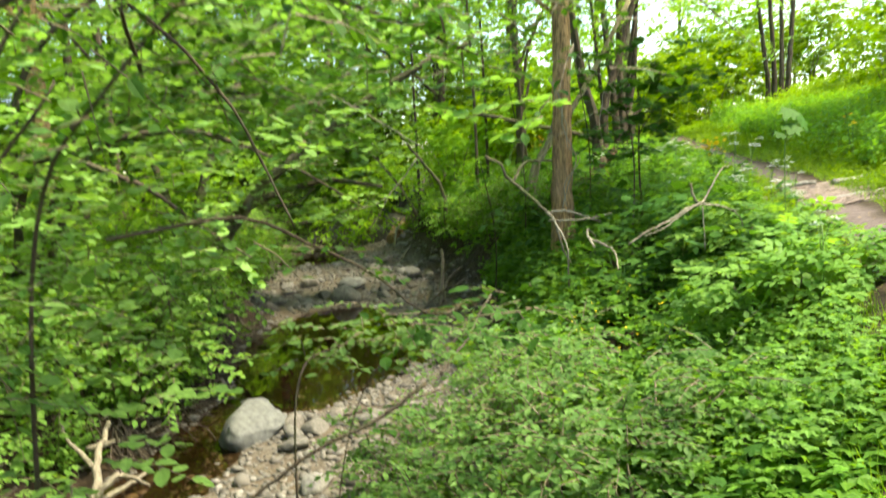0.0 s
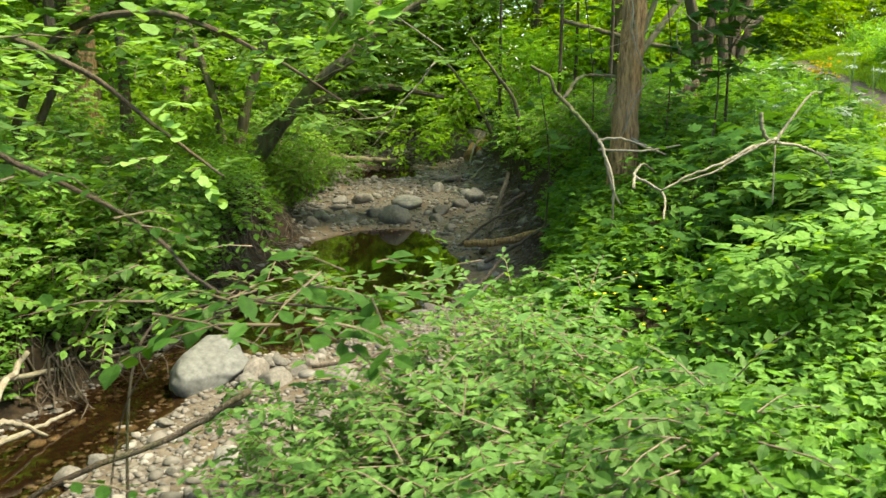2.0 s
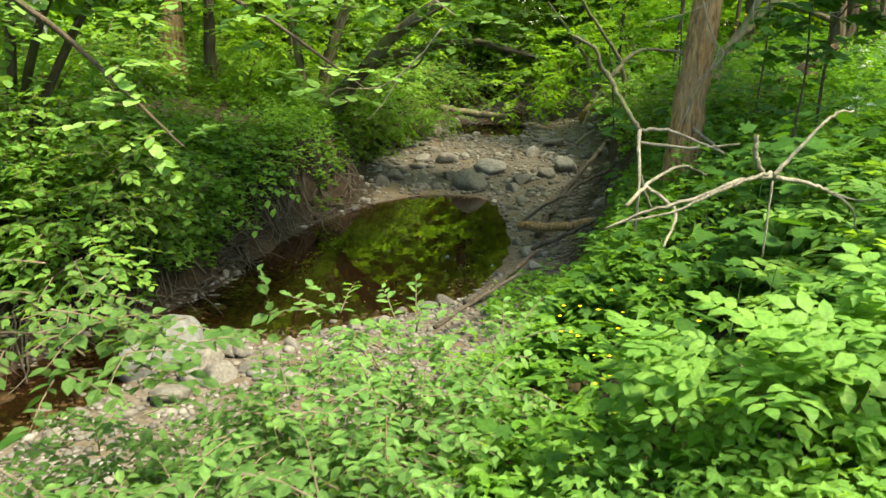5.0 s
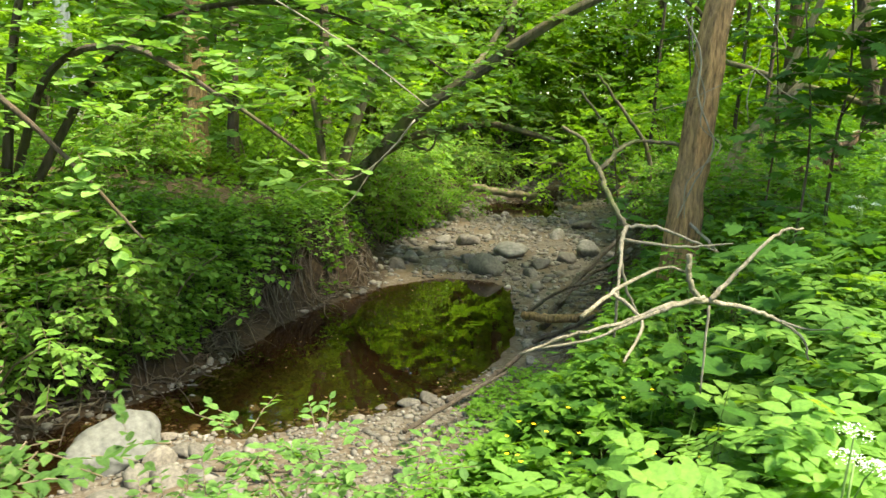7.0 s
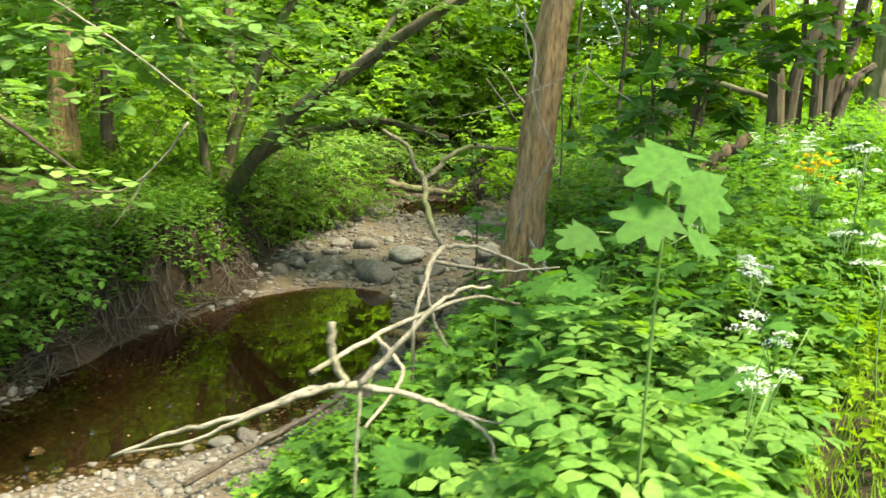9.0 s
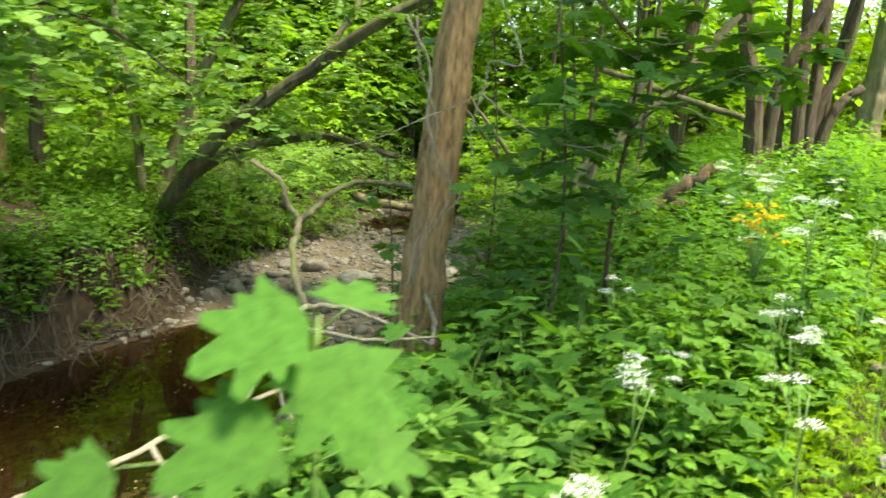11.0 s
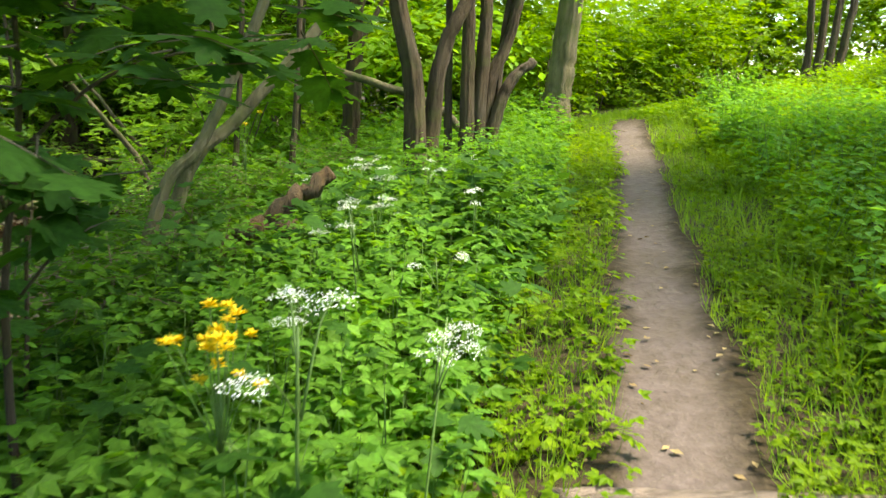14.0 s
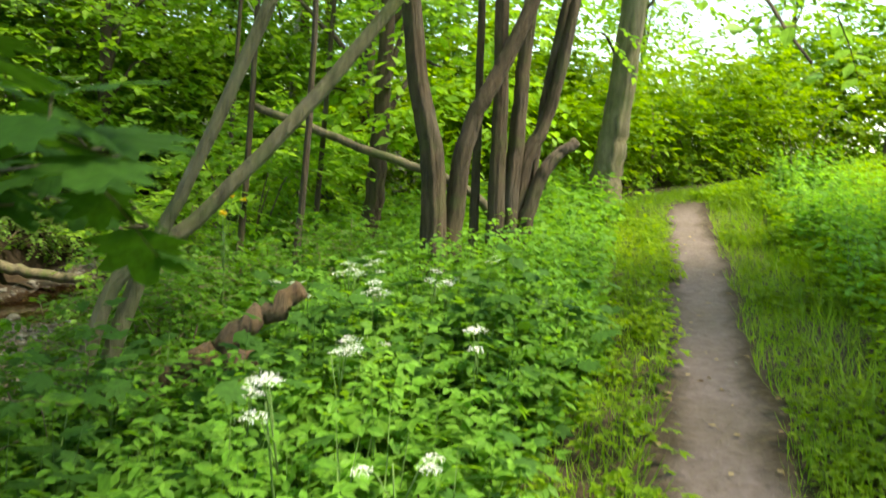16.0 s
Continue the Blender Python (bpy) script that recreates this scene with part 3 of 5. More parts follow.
tree("hazel", "hazel bush with broad fresh green leaves on the far bank", [(h1, .045, .008), (h2, .045, .008), (h3, .04, .008), (h4, .05, .008)], [],
     (*both(line_sprays(h1, 55, .22, .5), line_sprays(h2, 110, .3, .5), line_sprays(h3, 18, .2, .45), line_sprays(h4, 95, .4, .55),
            ball_sprays([(-6.6, 5.4, 1.4), (-5.2, 6.4, 2.6), (-6.4, 4.0, 1.0)], [.9, 1.0, .7], 160, .5),
            ball_sprays([(-3.5, 6.2, 1.7), (-4.0, 8.0, 2.0), (-3.0, 5.2, 1.5), (-4.8, 6.4, 1.9)], [.8, .9, .6, .8], 190, .5, .15)), 11), M_BARK_DARK, M_HAZEL, "round", .118, level=True)

# tall trunks of the far bank
for nm, lab, bark, x, y, dx, dy, r in (("woodland_tree", "thick reddish-brown trunk standing on the far bank", M_BARK, -6.75, 12.2, .1, 0, .24), ("woodland_tree", "dark slim trunk beside the thick one", M_BARK_DARK, -6.2, 12.6, .1, .1, .11),
                                       ("birch", "white-barked birch trunk behind the bushes", M_BIRCH, -9.7, 13.8, -.5, .2, .17), ("birch", "pale birch trunk far up the stream", M_BIRCH, -2.9, 26.5, .3, 0, .17), ("birch", "thin white birch trunk beyond the stream", M_BIRCH, 3.4, 30.0, .2, 0, .15),
                                       ("woodland_tree", "dark trunk on the slope beyond the water", M_BARK_DARK, -8.4, 17.5, .2, 0, .16), ("woodland_tree", "dark trunk behind the arching tree", M_BARK_DARK, -5.6, 18.2, -.2, .1, .15)):
    z = ground_z(x, y)
    tp = [(x, y, z - .1), (x + .1 * dx, y + .1 * dy, z + 1.2), (x + .5 * dx, y + .5 * dy, z + 4), (x + dx, y + dy, z + 9)]
    tree(nm, lab, [(tp, r, r * .55)], [([tp[2], (x + 1.2, y + .6, z + 5.6), (x + 2.0, y + .8, z + 6.4)], r * .35, .02), ([tp[2], (x - 1.1, y - .5, z + 5.4), (x - 1.9, y - .6, z + 6.6)], r * .3, .02)],
         (*ball_sprays([(x + dx, y + dy, z + 8.2), (x + 1.6, y + .6, z + 6.4), (x - 1.5, y - .6, z + 6.8)], [2.4, 1.6, 1.6], 150, 1.0), 11), bark, M_WOODS, "simple", .15)

# the pale pair that leans across, and the clump beside the path
zz = ground_z(1.3, 9.2)
tree("forked_tree", "two pale bare trunks leaning from one foot", [([(1.28, 9.2, zz - .1), (1.55, 9.2, .45), (1.85, 9.2, .85), (2.22, 9.2, 1.7), (2.6, 9.3, 2.7)], .055, .04), ([(1.38, 9.3, zz - .1), (1.75, 9.35, .6), (2.1, 9.4, 1.0), (2.62, 9.45, 1.6), (3.1, 9.5, 2.2), (4.1, 9.6, 3.6)], .06, .045)], [],
     (*ball_sprays([(3.9, 9.6, 4.2), (2.8, 9.4, 3.9)], [1.2, 1.0], 90, .7), 11), M_BARK_PALE, M_WOODS, "oval", .11)
zc = [ground_z(x, 11.3) for x in (4.1, 4.4, 4.85, 5.0)]
tree("clump_tree", "clump of dark slender trunks growing from one foot", [([(4.16, 11.1, zc[0] - .1), (4.1, 11.1, 1.2), (3.97, 11.1, 1.85), (3.82, 11.1, 2.5), (3.5, 11.1, 5)], .125, .08), ([(4.3, 11.2, zc[1] - .1), (4.36, 11.2, 1.2), (4.45, 11.2, 1.85), (4.75, 11.2, 2.5), (5.6, 11.3, 4.6)], .11, .06),
      ([(4.84, 11.4, zc[2] - .1), (4.8, 11.4, 1.3), (4.73, 11.4, 2.6), (4.6, 11.5, 5)], .09, .06), ([(4.94, 11.42, zc[2] - .1), (4.97, 11.4, 1.9), (4.98, 11.4, 2.6), (5.1, 11.4, 5)], .085, .05), ([(4.98, 11.5, zc[3] - .1), (5.1, 11.5, 1.4), (5.28, 11.5, 1.9), (5.44, 11.5, 2.7), (5.7, 11.6, 4.8)], .08, .05),
      ([(5.0, 11.45, zc[3] - .1), (5.25, 11.4, 1.35), (5.6, 11.4, 1.75)], .09, .05), ([(4.65, 11.5, zc[2]), (4.62, 11.6, 1.8), (4.5, 11.7, 4.6)], .05, .03)], [],
     (*ball_sprays([(4.7, 11.3, 5.6), (6.2, 11.4, 5.2)], [1.4, 1.2], 70, .8), 11), M_BARK_DARK, M_WOODS, "oval", .11)
zp = ground_z(7.95, 15.9)
tree("path_tree", "straight thick trunk standing beside the footpath", [([(7.95, 15.9, zp - .1), (8.0, 15.9, 1.7), (8.12, 15.9, 3.2), (8.3, 16, 8)], .26, .17)], [([(8.2, 15.95, 5), (9.4, 15.6, 5.6), (10.6, 15.2, 5.4)], .08, .02)],
     (*ball_sprays([(8.3, 16, 8.4), (10.2, 15.3, 6.0), (6.6, 15.8, 6.6)], [2.4, 1.5, 1.5], 200, 1.0), 11), M_BARK_PALE, M_WOODS, "simple", .15)
zr = ground_z(13.6, 16.2)
tree("many_stemmed_tree", "slim dark stems rising from the sunny slope", [([(13.5 + .2 * k, 16.2, zr - .1), (13.4 + .32 * k, 16.2, zr + 1.6), (13.1 + .6 * k, 16.3, zr + 5)], .09, .05) for k in range(4)], [],
     (*ball_sprays([(13.6, 16.2, zr + 4.6), (12.2, 15.4, zr + 4.2)], [1.7, 1.2], 130, .8), 11), M_BARK_DARK, M_WOODS, "oval", .12)

# added tree, never in view: its crown casts shade on the grassy slope
zr = ground_z(10.6, 6.4)
tree("slope_tree", "leafy tree added out of view to shade the slope by the path", [([(10.6, 6.4, zr - .1), (10.7, 6.4, zr + 3), (10.5, 6.6, zr + 8)], .18, .09)], [([(10.6, 6.5, zr + 5), (9.6, 7.2, zr + 6), (8.8, 8.0, zr + 6.3)], .06, .02), ([(10.6, 6.5, zr + 4.6), (11.4, 7.6, zr + 5.6), (11.6, 8.6, zr + 6)], .06, .02)],
     (*ball_sprays([(9.6, 6.2, zr + 5.6), (10.6, 8.2, zr + 6.2), (9.4, 8.2, zr + 6.0), (11.4, 6.4, zr + 6.6), (8.8, 5.0, zr + 5.4), (10.6, 4.8, zr + 6.4)], [1.4, 1.4, 1.3, 1.4, 1.2, 1.3], 820, .9), 11), M_BARK_DARK, M_WOODS, "simple", .16)

# leafy boughs that reach out over the start of the walk
zo = ground_z(-6.9, 1.6)
o1, o3 = [(-6.9, 1.6, zo), (-6.5, 1.0, 1.0), (-5.6, .4, 1.75), (-4.4, -.1, 1.6), (-3.5, -.2, 1.25)], [(-6.9, 1.6, zo), (-6.7, .4, 1.0), (-6.2, -.7, 1.6), (-5.3, -1.1, 1.75), (-4.4, -1.2, 1.65)]
tree("bough_hazel", "hazel whose leafy boughs reach over the stream bank", [(o1, .035, .007), (o3, .03, .006)], [],
     (*both(line_sprays(o1, 80, .16, .42), line_sprays(o3, 60, .16, .4)), 10), M_BARK_DARK, M_HAZEL, "round", .095, level=True)

# young maples between the water and the path
for k, (x, y, hgt, n) in enumerate(((.75, 4.9, 2.3, 18), (1.0, 6.4, 2.7, 20), (.5, 7.6, 2.8, 15), (-.35, 7.0, 2.2, 7))):
    z = ground_z(x, y)
    tp = [(x, y, z - .05), (x + .06, y - .05, z + hgt * .5), (x - .05, y + .05, z + hgt)]
    o = curve_points(tp, 40)[rng.integers(12, 40, n)]
    h = unit(rng.normal(0, 1, (n, 3)) * np.array((1, 1, .15)))
    tree("young_maple", "thin young maple with broad lobed leaves", [(tp, .012, .006)], [], (o, h, .55 * rng.uniform(.5, 1.2, n), 6), M_BARK_DARK, M_MAPLE, "maple", .13, "young maples by the stream")


z = ground_z(1.2, 5.3)
so = np.array([(1.26, 4.75, 1.44), (1.14, 4.6, 1.11), (1.75, 5.0, 1.5), (1.56, 5.2, 1.38), (1.86, 5.26, 1.51), (2.15, 5.6, 1.57), (1.54, 5.17, .92), (1.6, 4.9, 1.58), (1.35, 5.3, 1.6), (1.0, 5.0, 1.3), (.9, 4.9, .8), (1.2, 5.1, .7), (.8, 5.3, 1.6), (1.0, 5.6, 1.9), (1.5, 5.6, 1.8), (1.9, 5.6, 1.75), (.7, 5.0, 1.1), (1.35, 5.0, 1.2), (2.0, 5.4, 1.45), (1.3, 5.4, 2.1), (2.05, 4.95, 1.62), (1.85, 4.8, 1.7), (1.7, 4.7, 1.5), (1.95, 5.1, 1.75), (1.45, 4.7, 1.65), (1.2, 4.8, 1.75), (1.0, 4.7, 1.55), (1.6, 5.3, 1.85), (.8, 4.8, 1.4)])
so = np.concatenate([so, so + rng.normal(0, .16, so.shape)])
tree("spreading_sapling", "young maple spreading flat shoots of broad dark leaves", [([(1.2, 5.3, z - .05), (1.18, 5.28, .6), (1.25, 5.3, 1.3), (1.2, 5.35, 2.2)], .017, .007)], [([(1.22, 5.3, 1.1), (1.6, 5.2, 1.42), (2.2, 5.6, 1.56)], .008, .003), ([(1.2, 5.3, .9), (1.2, 4.9, 1.2), (1.15, 4.6, 1.15)], .008, .003), ([(1.2, 5.3, .6), (1.4, 5.2, .85), (1.55, 5.15, .92)], .006, .003)],
     (so, rng.normal(0, 1, (len(so), 3)) * np.array((1, 1, .12)), .3 * rng.uniform(.7, 1.3, len(so)), 5), M_BARK_DARK, M_MAPLE, "maple", .15)
ob = [(5.6, 11.3, 4.6), (5.3, 9.6, 3.9), (5.0, 8.0, 2.9), (4.8, 6.8, 2.1)]
z = ground_z(5.2, 11.6)
tree("bending_tree", "thin tree bending leafy shoots over the footpath", [([(5.2, 11.6, z - .1), (5.3, 11.6, 2.2), (5.6, 11.3, 4.6)], .045, .04)], [(ob, .03, .006)], (*line_sprays(ob, 26, .18, .45), 10), M_BARK_DARK, M_HAZEL, "oval", .095)

z = ground_z(-5.9, -.2)
so = np.array([(-4.0, -.8, .02), (-4.2, -.8, .0), (-3.75, -.7, .06), (-3.95, -.75, .04), (-3.5, -.55, -.06), (-4.55, -.6, .36), (-4.8, -.55, .48), (-4.3, -.5, .2), (-5.0, -1.4, 1.1), (-5.3, -1.5, 1.3), (-4.9, -1.5, .8), (-4.6, -1.4, 1.2), (-4.35, -1.5, 1.25), (-4.2, -1.3, 1.1), (-4.75, -1.6, 1.25), (-4.0, -1.55, 1.2), (-5.1, -.6, .6), (-3.8, -.9, 1.25), (-3.5, -.8, 1.2), (-4.5, -.9, 1.45), (-5.5, -1.2, 1.0), (-5.7, -1.3, .7), (-5.6, -.9, .3), (-5.9, -.8, .0)])
so = np.concatenate([so, np.c_[rng.uniform(-5.6, -3.2, 40), rng.uniform(-1.7, -.6, 40), rng.uniform(.95, 1.5, 40)]])
so = np.concatenate([so] + [so + rng.normal(0, .17, so.shape) for _ in range(2)])
tree("overhanging_sapling", "thin dark sapling whose leafy shoots hang over the bank", [([(-5.9, -.2, z - .05), (-5.7, -.5, .4), (-5.3, -.9, 1.1), (-4.6, -1.2, 1.6), (-3.7, -1.1, 1.5)], .011, .005)],
     [([(-5.4, -.7, .5), (-4.86, -.5, .53), (-4.56, -.5, .39), (-4.24, -.5, .19), (-4.04, -.6, .0), (-3.6, -.6, -.1)], .010, .004), ([(-5.2, -1.0, 1.1), (-5.24, -1.5, 1.26), (-4.97, -1.5, .96), (-4.85, -1.5, .68), (-4.79, -1.5, .52)], .008, .003)],
     (so, rng.normal(0, 1, (len(so), 3)) * np.array((1, .7, .2)), .26 * rng.uniform(.7, 1.3, len(so)), 6), M_BARK_DARK, M_MAPLE, "oval", .065)
z = ground_z(-4.6, -.1)
so = np.array([(-3.68, -.71, .06), (-3.93, -.74, .03), (-3.46, -.54, -.07), (-3.8, -.6, .0), (-4.05, -.7, -.05), (-3.6, -.65, -.04), (-3.75, -.6, -.15)])
tree("leafy_shoot", "leafy shoot reaching out over the stream bank", [([(-4.6, -.1, z - .05), (-4.4, -.4, -.5), (-4.1, -.6, -.1), (-3.7, -.65, .03)], .0035, .0015)], [], (so, rng.normal(0, 1, (len(so), 3)) * np.array((1, .5, .12)), .24 * rng.uniform(.8, 1.2, len(so)), 8), M_BARK_DARK, M_MAPLE, "oval", .095)
z = ground_z(-4.5, .5)
so = np.array((-3.85, .9, -.42)) + rng.normal(0, 1, (70, 3)) * np.array((.32, .18, .1))
tree("leafy_shoot", "grey-green leafy shoot spreading low over the gravel", [([(-4.6, .5, z - .05), (-4.5, .6, -.6), (-4.2, .75, -.38), (-3.5, .95, -.45)], .008, .003)], [], (so, rng.normal(0, 1, (len(so), 3)) * np.array((1, .6, .15)), .24 * rng.uniform(.7, 1.2, len(so)), 7), M_BARK_DARK, M_GREY, "oval", .075)
z = ground_z(-6.3, .2)
tree("bank_hazel", "hazel shoots with soft green leaves beside the stream", [([(-6.3, .2, z - .05), (-6.1, -.1, .3), (-5.8, -.3, 1.2), (-5.3, -.4, 1.9)], .022, .008), ([(-6.35, .3, z - .05), (-6.1, .5, .4), (-5.6, .6, 1.3)], .02, .008)], [],
     (*ball_sprays([(-5.7, -.4, -.3), (-6.0, .5, .2), (-5.4, .4, .7), (-6.3, -.7, .6), (-5.5, -.5, 1.4), (-4.9, .5, 1.5), (-6.6, .2, 1.3)], [.55, .6, .55, .6, .6, .6, .7], 250, .38), 9), M_BARK_DARK, M_HAZEL, "round", .08, level=True)


for x, y, h in ((2.3, 13.6, 7), (2.9, 12.4, 6), (3.3, 15.2, 7.5), (2.0, 17.0, 8)):
    z = ground_z(x, y)
    tp = [(x, y, z - .1), (x + .1, y, z + h * .4), (x + float(rng.normal(0, .3)), y, z + h)]
    tree("slender_tree", "slender dark trunk in the shade beyond the plants", [(tp, .04, .025)], [], (*ball_sprays([(x, y, z + h * .95), (x - .8, y - .4, z + h * .75), (x + .8, y + .2, z + h * .7)], [1.3, 1.1, 1.1], 45, .8), 10), M_BARK_DARK, M_WOODS, "simple", .15, "slender trees in the shade")

# ---- woods all round ----
def wood_tree(seed):
    r = np.random.default_rng(seed)
    hgt = r.uniform(9, 13)
    tp = [(0, 0, -.2), (r.normal(0, .15), r.normal(0, .15), hgt * .3), (r.normal(0, .3), r.normal(0, .3), hgt * .9)]
    cs = [(r.normal(0, 1.3), r.normal(0, 1.3), hgt * f) for f in (.3, .42, .55, .68, .8, .92)]
    ls = [([curve_points(tp, 12)[4 + k], (cs[k][0] * .6, cs[k][1] * .6, cs[k][2]), cs[k]], .05, .015) for k in range(5)]
    return tree("tall_tree", "tall leafy tree of the surrounding wood", [(tp, r.uniform(.11, .2), .06)], ls, (*ball_sprays(cs, [1.5, 1.8, 2.0, 1.9, 1.6, 1.2], 440, 1.1), 11), M_BARK_DARK, M_WOODS, "simple", .2, "trees of the wood", twigs=False)


def bush(name, label, seed, leaf, kind, size, n, per, wide, tall, group):
    r = np.random.default_rng(seed)
    e = thing(name, label, "bush", group)
    cs = [(r.normal(0, wide * .4), r.normal(0, wide * .4), tall * f) for f in (.35, .5, .62, .72)]
    for c in cs:
        part("stem", limb([(c[0] * .15, c[1] * .15, -.1), (c[0] * .5, c[1] * .5, c[2] * .55), c], .014, .006, 6, 5), M_TWIG, e)
    lv, tw = sprays(*ball_sprays(cs, [wide * .55, wide * .6, wide * .55, wide * .45], n, .38 * wide ** .5), per, size, kind, twigs=size < .1)
    part("foliage", lv, leaf, e, smooth=False)
    if tw:
        part("twigwork", tw, M_TWIG, e)["kind"] = "stuff"
    return e


def scatter(masters, spots, smin=.8, smax=1.25):
    for k, (x, y) in enumerate(spots):
        s = float(rng.uniform(smin, smax))
        m = pose(x, y, ground_z(x, y), 0, 0, float(rng.uniform(0, 360))) @ Matrix.Scale(s, 4)
        if k < len(masters):
            masters[k].matrix_basis = m
        else:
            c = copy_thing(masters[k % len(masters)], m)
            c.scale = (s, s, s)


def spots_in(n, x0, x1, y0, y1, keep, apart):
    out = []
    for _ in range(n * 40):
        p = (rng.uniform(x0, x1), rng.uniform(y0, y1))
        if keep(*p) and all((p[0] - q[0]) ** 2 + (p[1] - q[1]) ** 2 > apart ** 2 for q in out):
            out.append(p)
            if len(out) == n:
                break
    return out


def sides(x, y):
    """Metres into the far bank, metres into the near bank, metres from the path, and its side."""
    d, _, s = track_at(np.array([x]), np.array([y]))
    return np.interp(y, LEFT[:, 0], LEFT[:, 1]) - x, x - np.interp(y, RIGHT[:, 0], RIGHT[:, 1]), float(d[0]), float(s[0])


def wood_spot(x, y):
    a, b, d, s = sides(x, y)
    if s > 0:
        return d > (10 if y > 26 else 16)
    return (a > 3.0 and not (y < 4 and a < 5)) or (b > 1.5 and d > 3.2 and y > 14)


scatter([wood_tree(s) for s in (11, 12, 13, 14)], [(-5.2, 22.5), (-7.5, 24), (-2.4, 27.5), (-.4, 29.5), (4.4, 29), (6.4, 31.5), (1.4, 33.5), (4.2, 34), (-3.6, 25), (-1.5, 30), (1.2, 32), (3.0, 34.5), (-1.2, 24.6), (5.4, 24.6), (6.9, 27), (3.4, 31.2), (8.2, 30), (-8.6, 19.5), (-10.5, 24), (-12, 29), (-6.6, 27.5)] + spots_in(42, -30, 32, -24, 42, wood_spot, 2.9))


def under_spot(x, y):
    a, b, d, s = sides(x, y)
    if s > 0:
        return d > 7
    return (a > 1.6 and (y > 8 or a > 3.2)) or (b > .9 and d > 1.6 and y > 13)


scatter([bush("bush", "leafy green bush of the wood's undergrowth", s, M_WOODS, "simple", .13, 130, 10, 1.15, 2.0, "undergrowth bushes") for s in (21, 22, 23, 24)], [(-1.4, 25.6), (.2, 26.6), (1.6, 27.6), (-.6, 28.4), (-2.6, 23.4), (-3.0, 21.5), (3.4, 17.8), (4.3, 20.3), (2.4, 15.4), (-2.2, 27.2), (3.0, 29)] + [(x - 5, y + 6) if 4.8 < x < 9.2 and 10 < y < 17.5 else (x, y) for x, y in spots_in(96, -20, 24, 2, 34, under_spot, 1.3)], .8, 1.5)


def rim_spot(x, y):
    a, b, d, s = sides(x, y)
    r = math.hypot(x - 1, y - 8)
    return 20 < r < 34 and (d > 3 or y > 24)


scatter([bush("thicket", "bright leafy thicket closing off the wood", s, M_WOODS, "simple", .15, 215, 10, 1.5, 2.6, "thickets round the wood") for s in (25, 26, 27)], [(-8.5, 21), (-1, 31), (2, 30), (-4.9, 21.8), (-6.4, 23.2), (-3.8, 26.2), (-5.4, 26.8), (-7.2, 27.2), (-2.2, 28.4)] + spots_in(80, -34, 36, -26, 42, rim_spot, 2.6), 1.5, 2.6)
# yellower leaf than the other thickets: part of the sunlight is in the colour
scatter([bush("sunny_thicket", "yellow-green sunlit thicket at the far end of the path", s, M_SUNNY, "simple", .14, 215, 10, 1.5, 2.4, "sunny thickets beyond the path") for s in (28, 29)], [(6.4, 20.4), (8.4, 21.6), (10.6, 22.4), (13, 23), (15.6, 23.6), (7.2, 23.8), (9.6, 24.6), (12, 25.4), (18.5, 24.5), (4.9, 22.6)], 1.0, 1.7)
scatter([bush("sunny_thicket", "sunlit yellow-green thicket where the path ends", s, M_SUNNY, "simple", .14, 240, 10, 1.4, 2.4, "sunlit thickets") for s in (30, 31)], [(11, 24), (14, 23), (17, 23), (9, 26), (20, 21.5), (12.5, 27), (6.5, 21), (8.0, 22.5), (22, 18), (19, 16), (16, 26)], 1.2, 1.9)
scatter([bush("meadow_bush", "sunlit yellow-green bush on the slope", s, M_SUNNY, "simple", .12, 150, 10, 1.2, 1.7, "sunlit bushes") for s in (28, 29)], [(9.6, 18.9), (10.6, 19.4), (11.8, 19.9), (13.0, 20.2), (14.4, 20.0), (8.8, 18.4)] + spots_in(34, 6, 24, 8, 30, lambda x, y: sides(x, y)[3] > 0 and sides(x, y)[2] > 4.5, 1.7), .8, 1.5)


# ---- undergrowth ----
def herbs(base, height, per, size, kind):
    n = len(base)
    height = np.broadcast_to(height, (n,))[:, None]
    u = rng.uniform(.2, 1.0, (n, per))
    u[:, 0] = 1
    az = rng.uniform(0, 6.3, (n, 1)) + np.arange(per)[None] * 2.4
    out = np.stack([np.cos(az), np.sin(az), 0 * az], -1)
    lean = rng.normal(0, .16, (n, 1, 3)) * np.array((1, 1, 0))
    at = base[:, None] + (UP + lean) * (u * height)[..., None] + out * .02
    along = out + UP * rng.uniform(-.55, .35, (n, per))[..., None]
    nor = UP + out * .35 + rng.normal(0, .25, (n, per, 3))
    sz = size * (1.15 - .45 * u) * rng.uniform(.65, 1.3, (n, per))
    lv = leaf_arrays(kind, at.reshape(-1, 3), along.reshape(-1, 3), nor.reshape(-1, 3), sz.ravel())
    st = leaf_arrays("stem", base - UP * .02, UP + lean[:, 0], rng.normal(0, 1, (n, 3)) * np.array((1, 1, 0)) + 1e-3, (height[:, 0] * 1.02))
    return lv, st


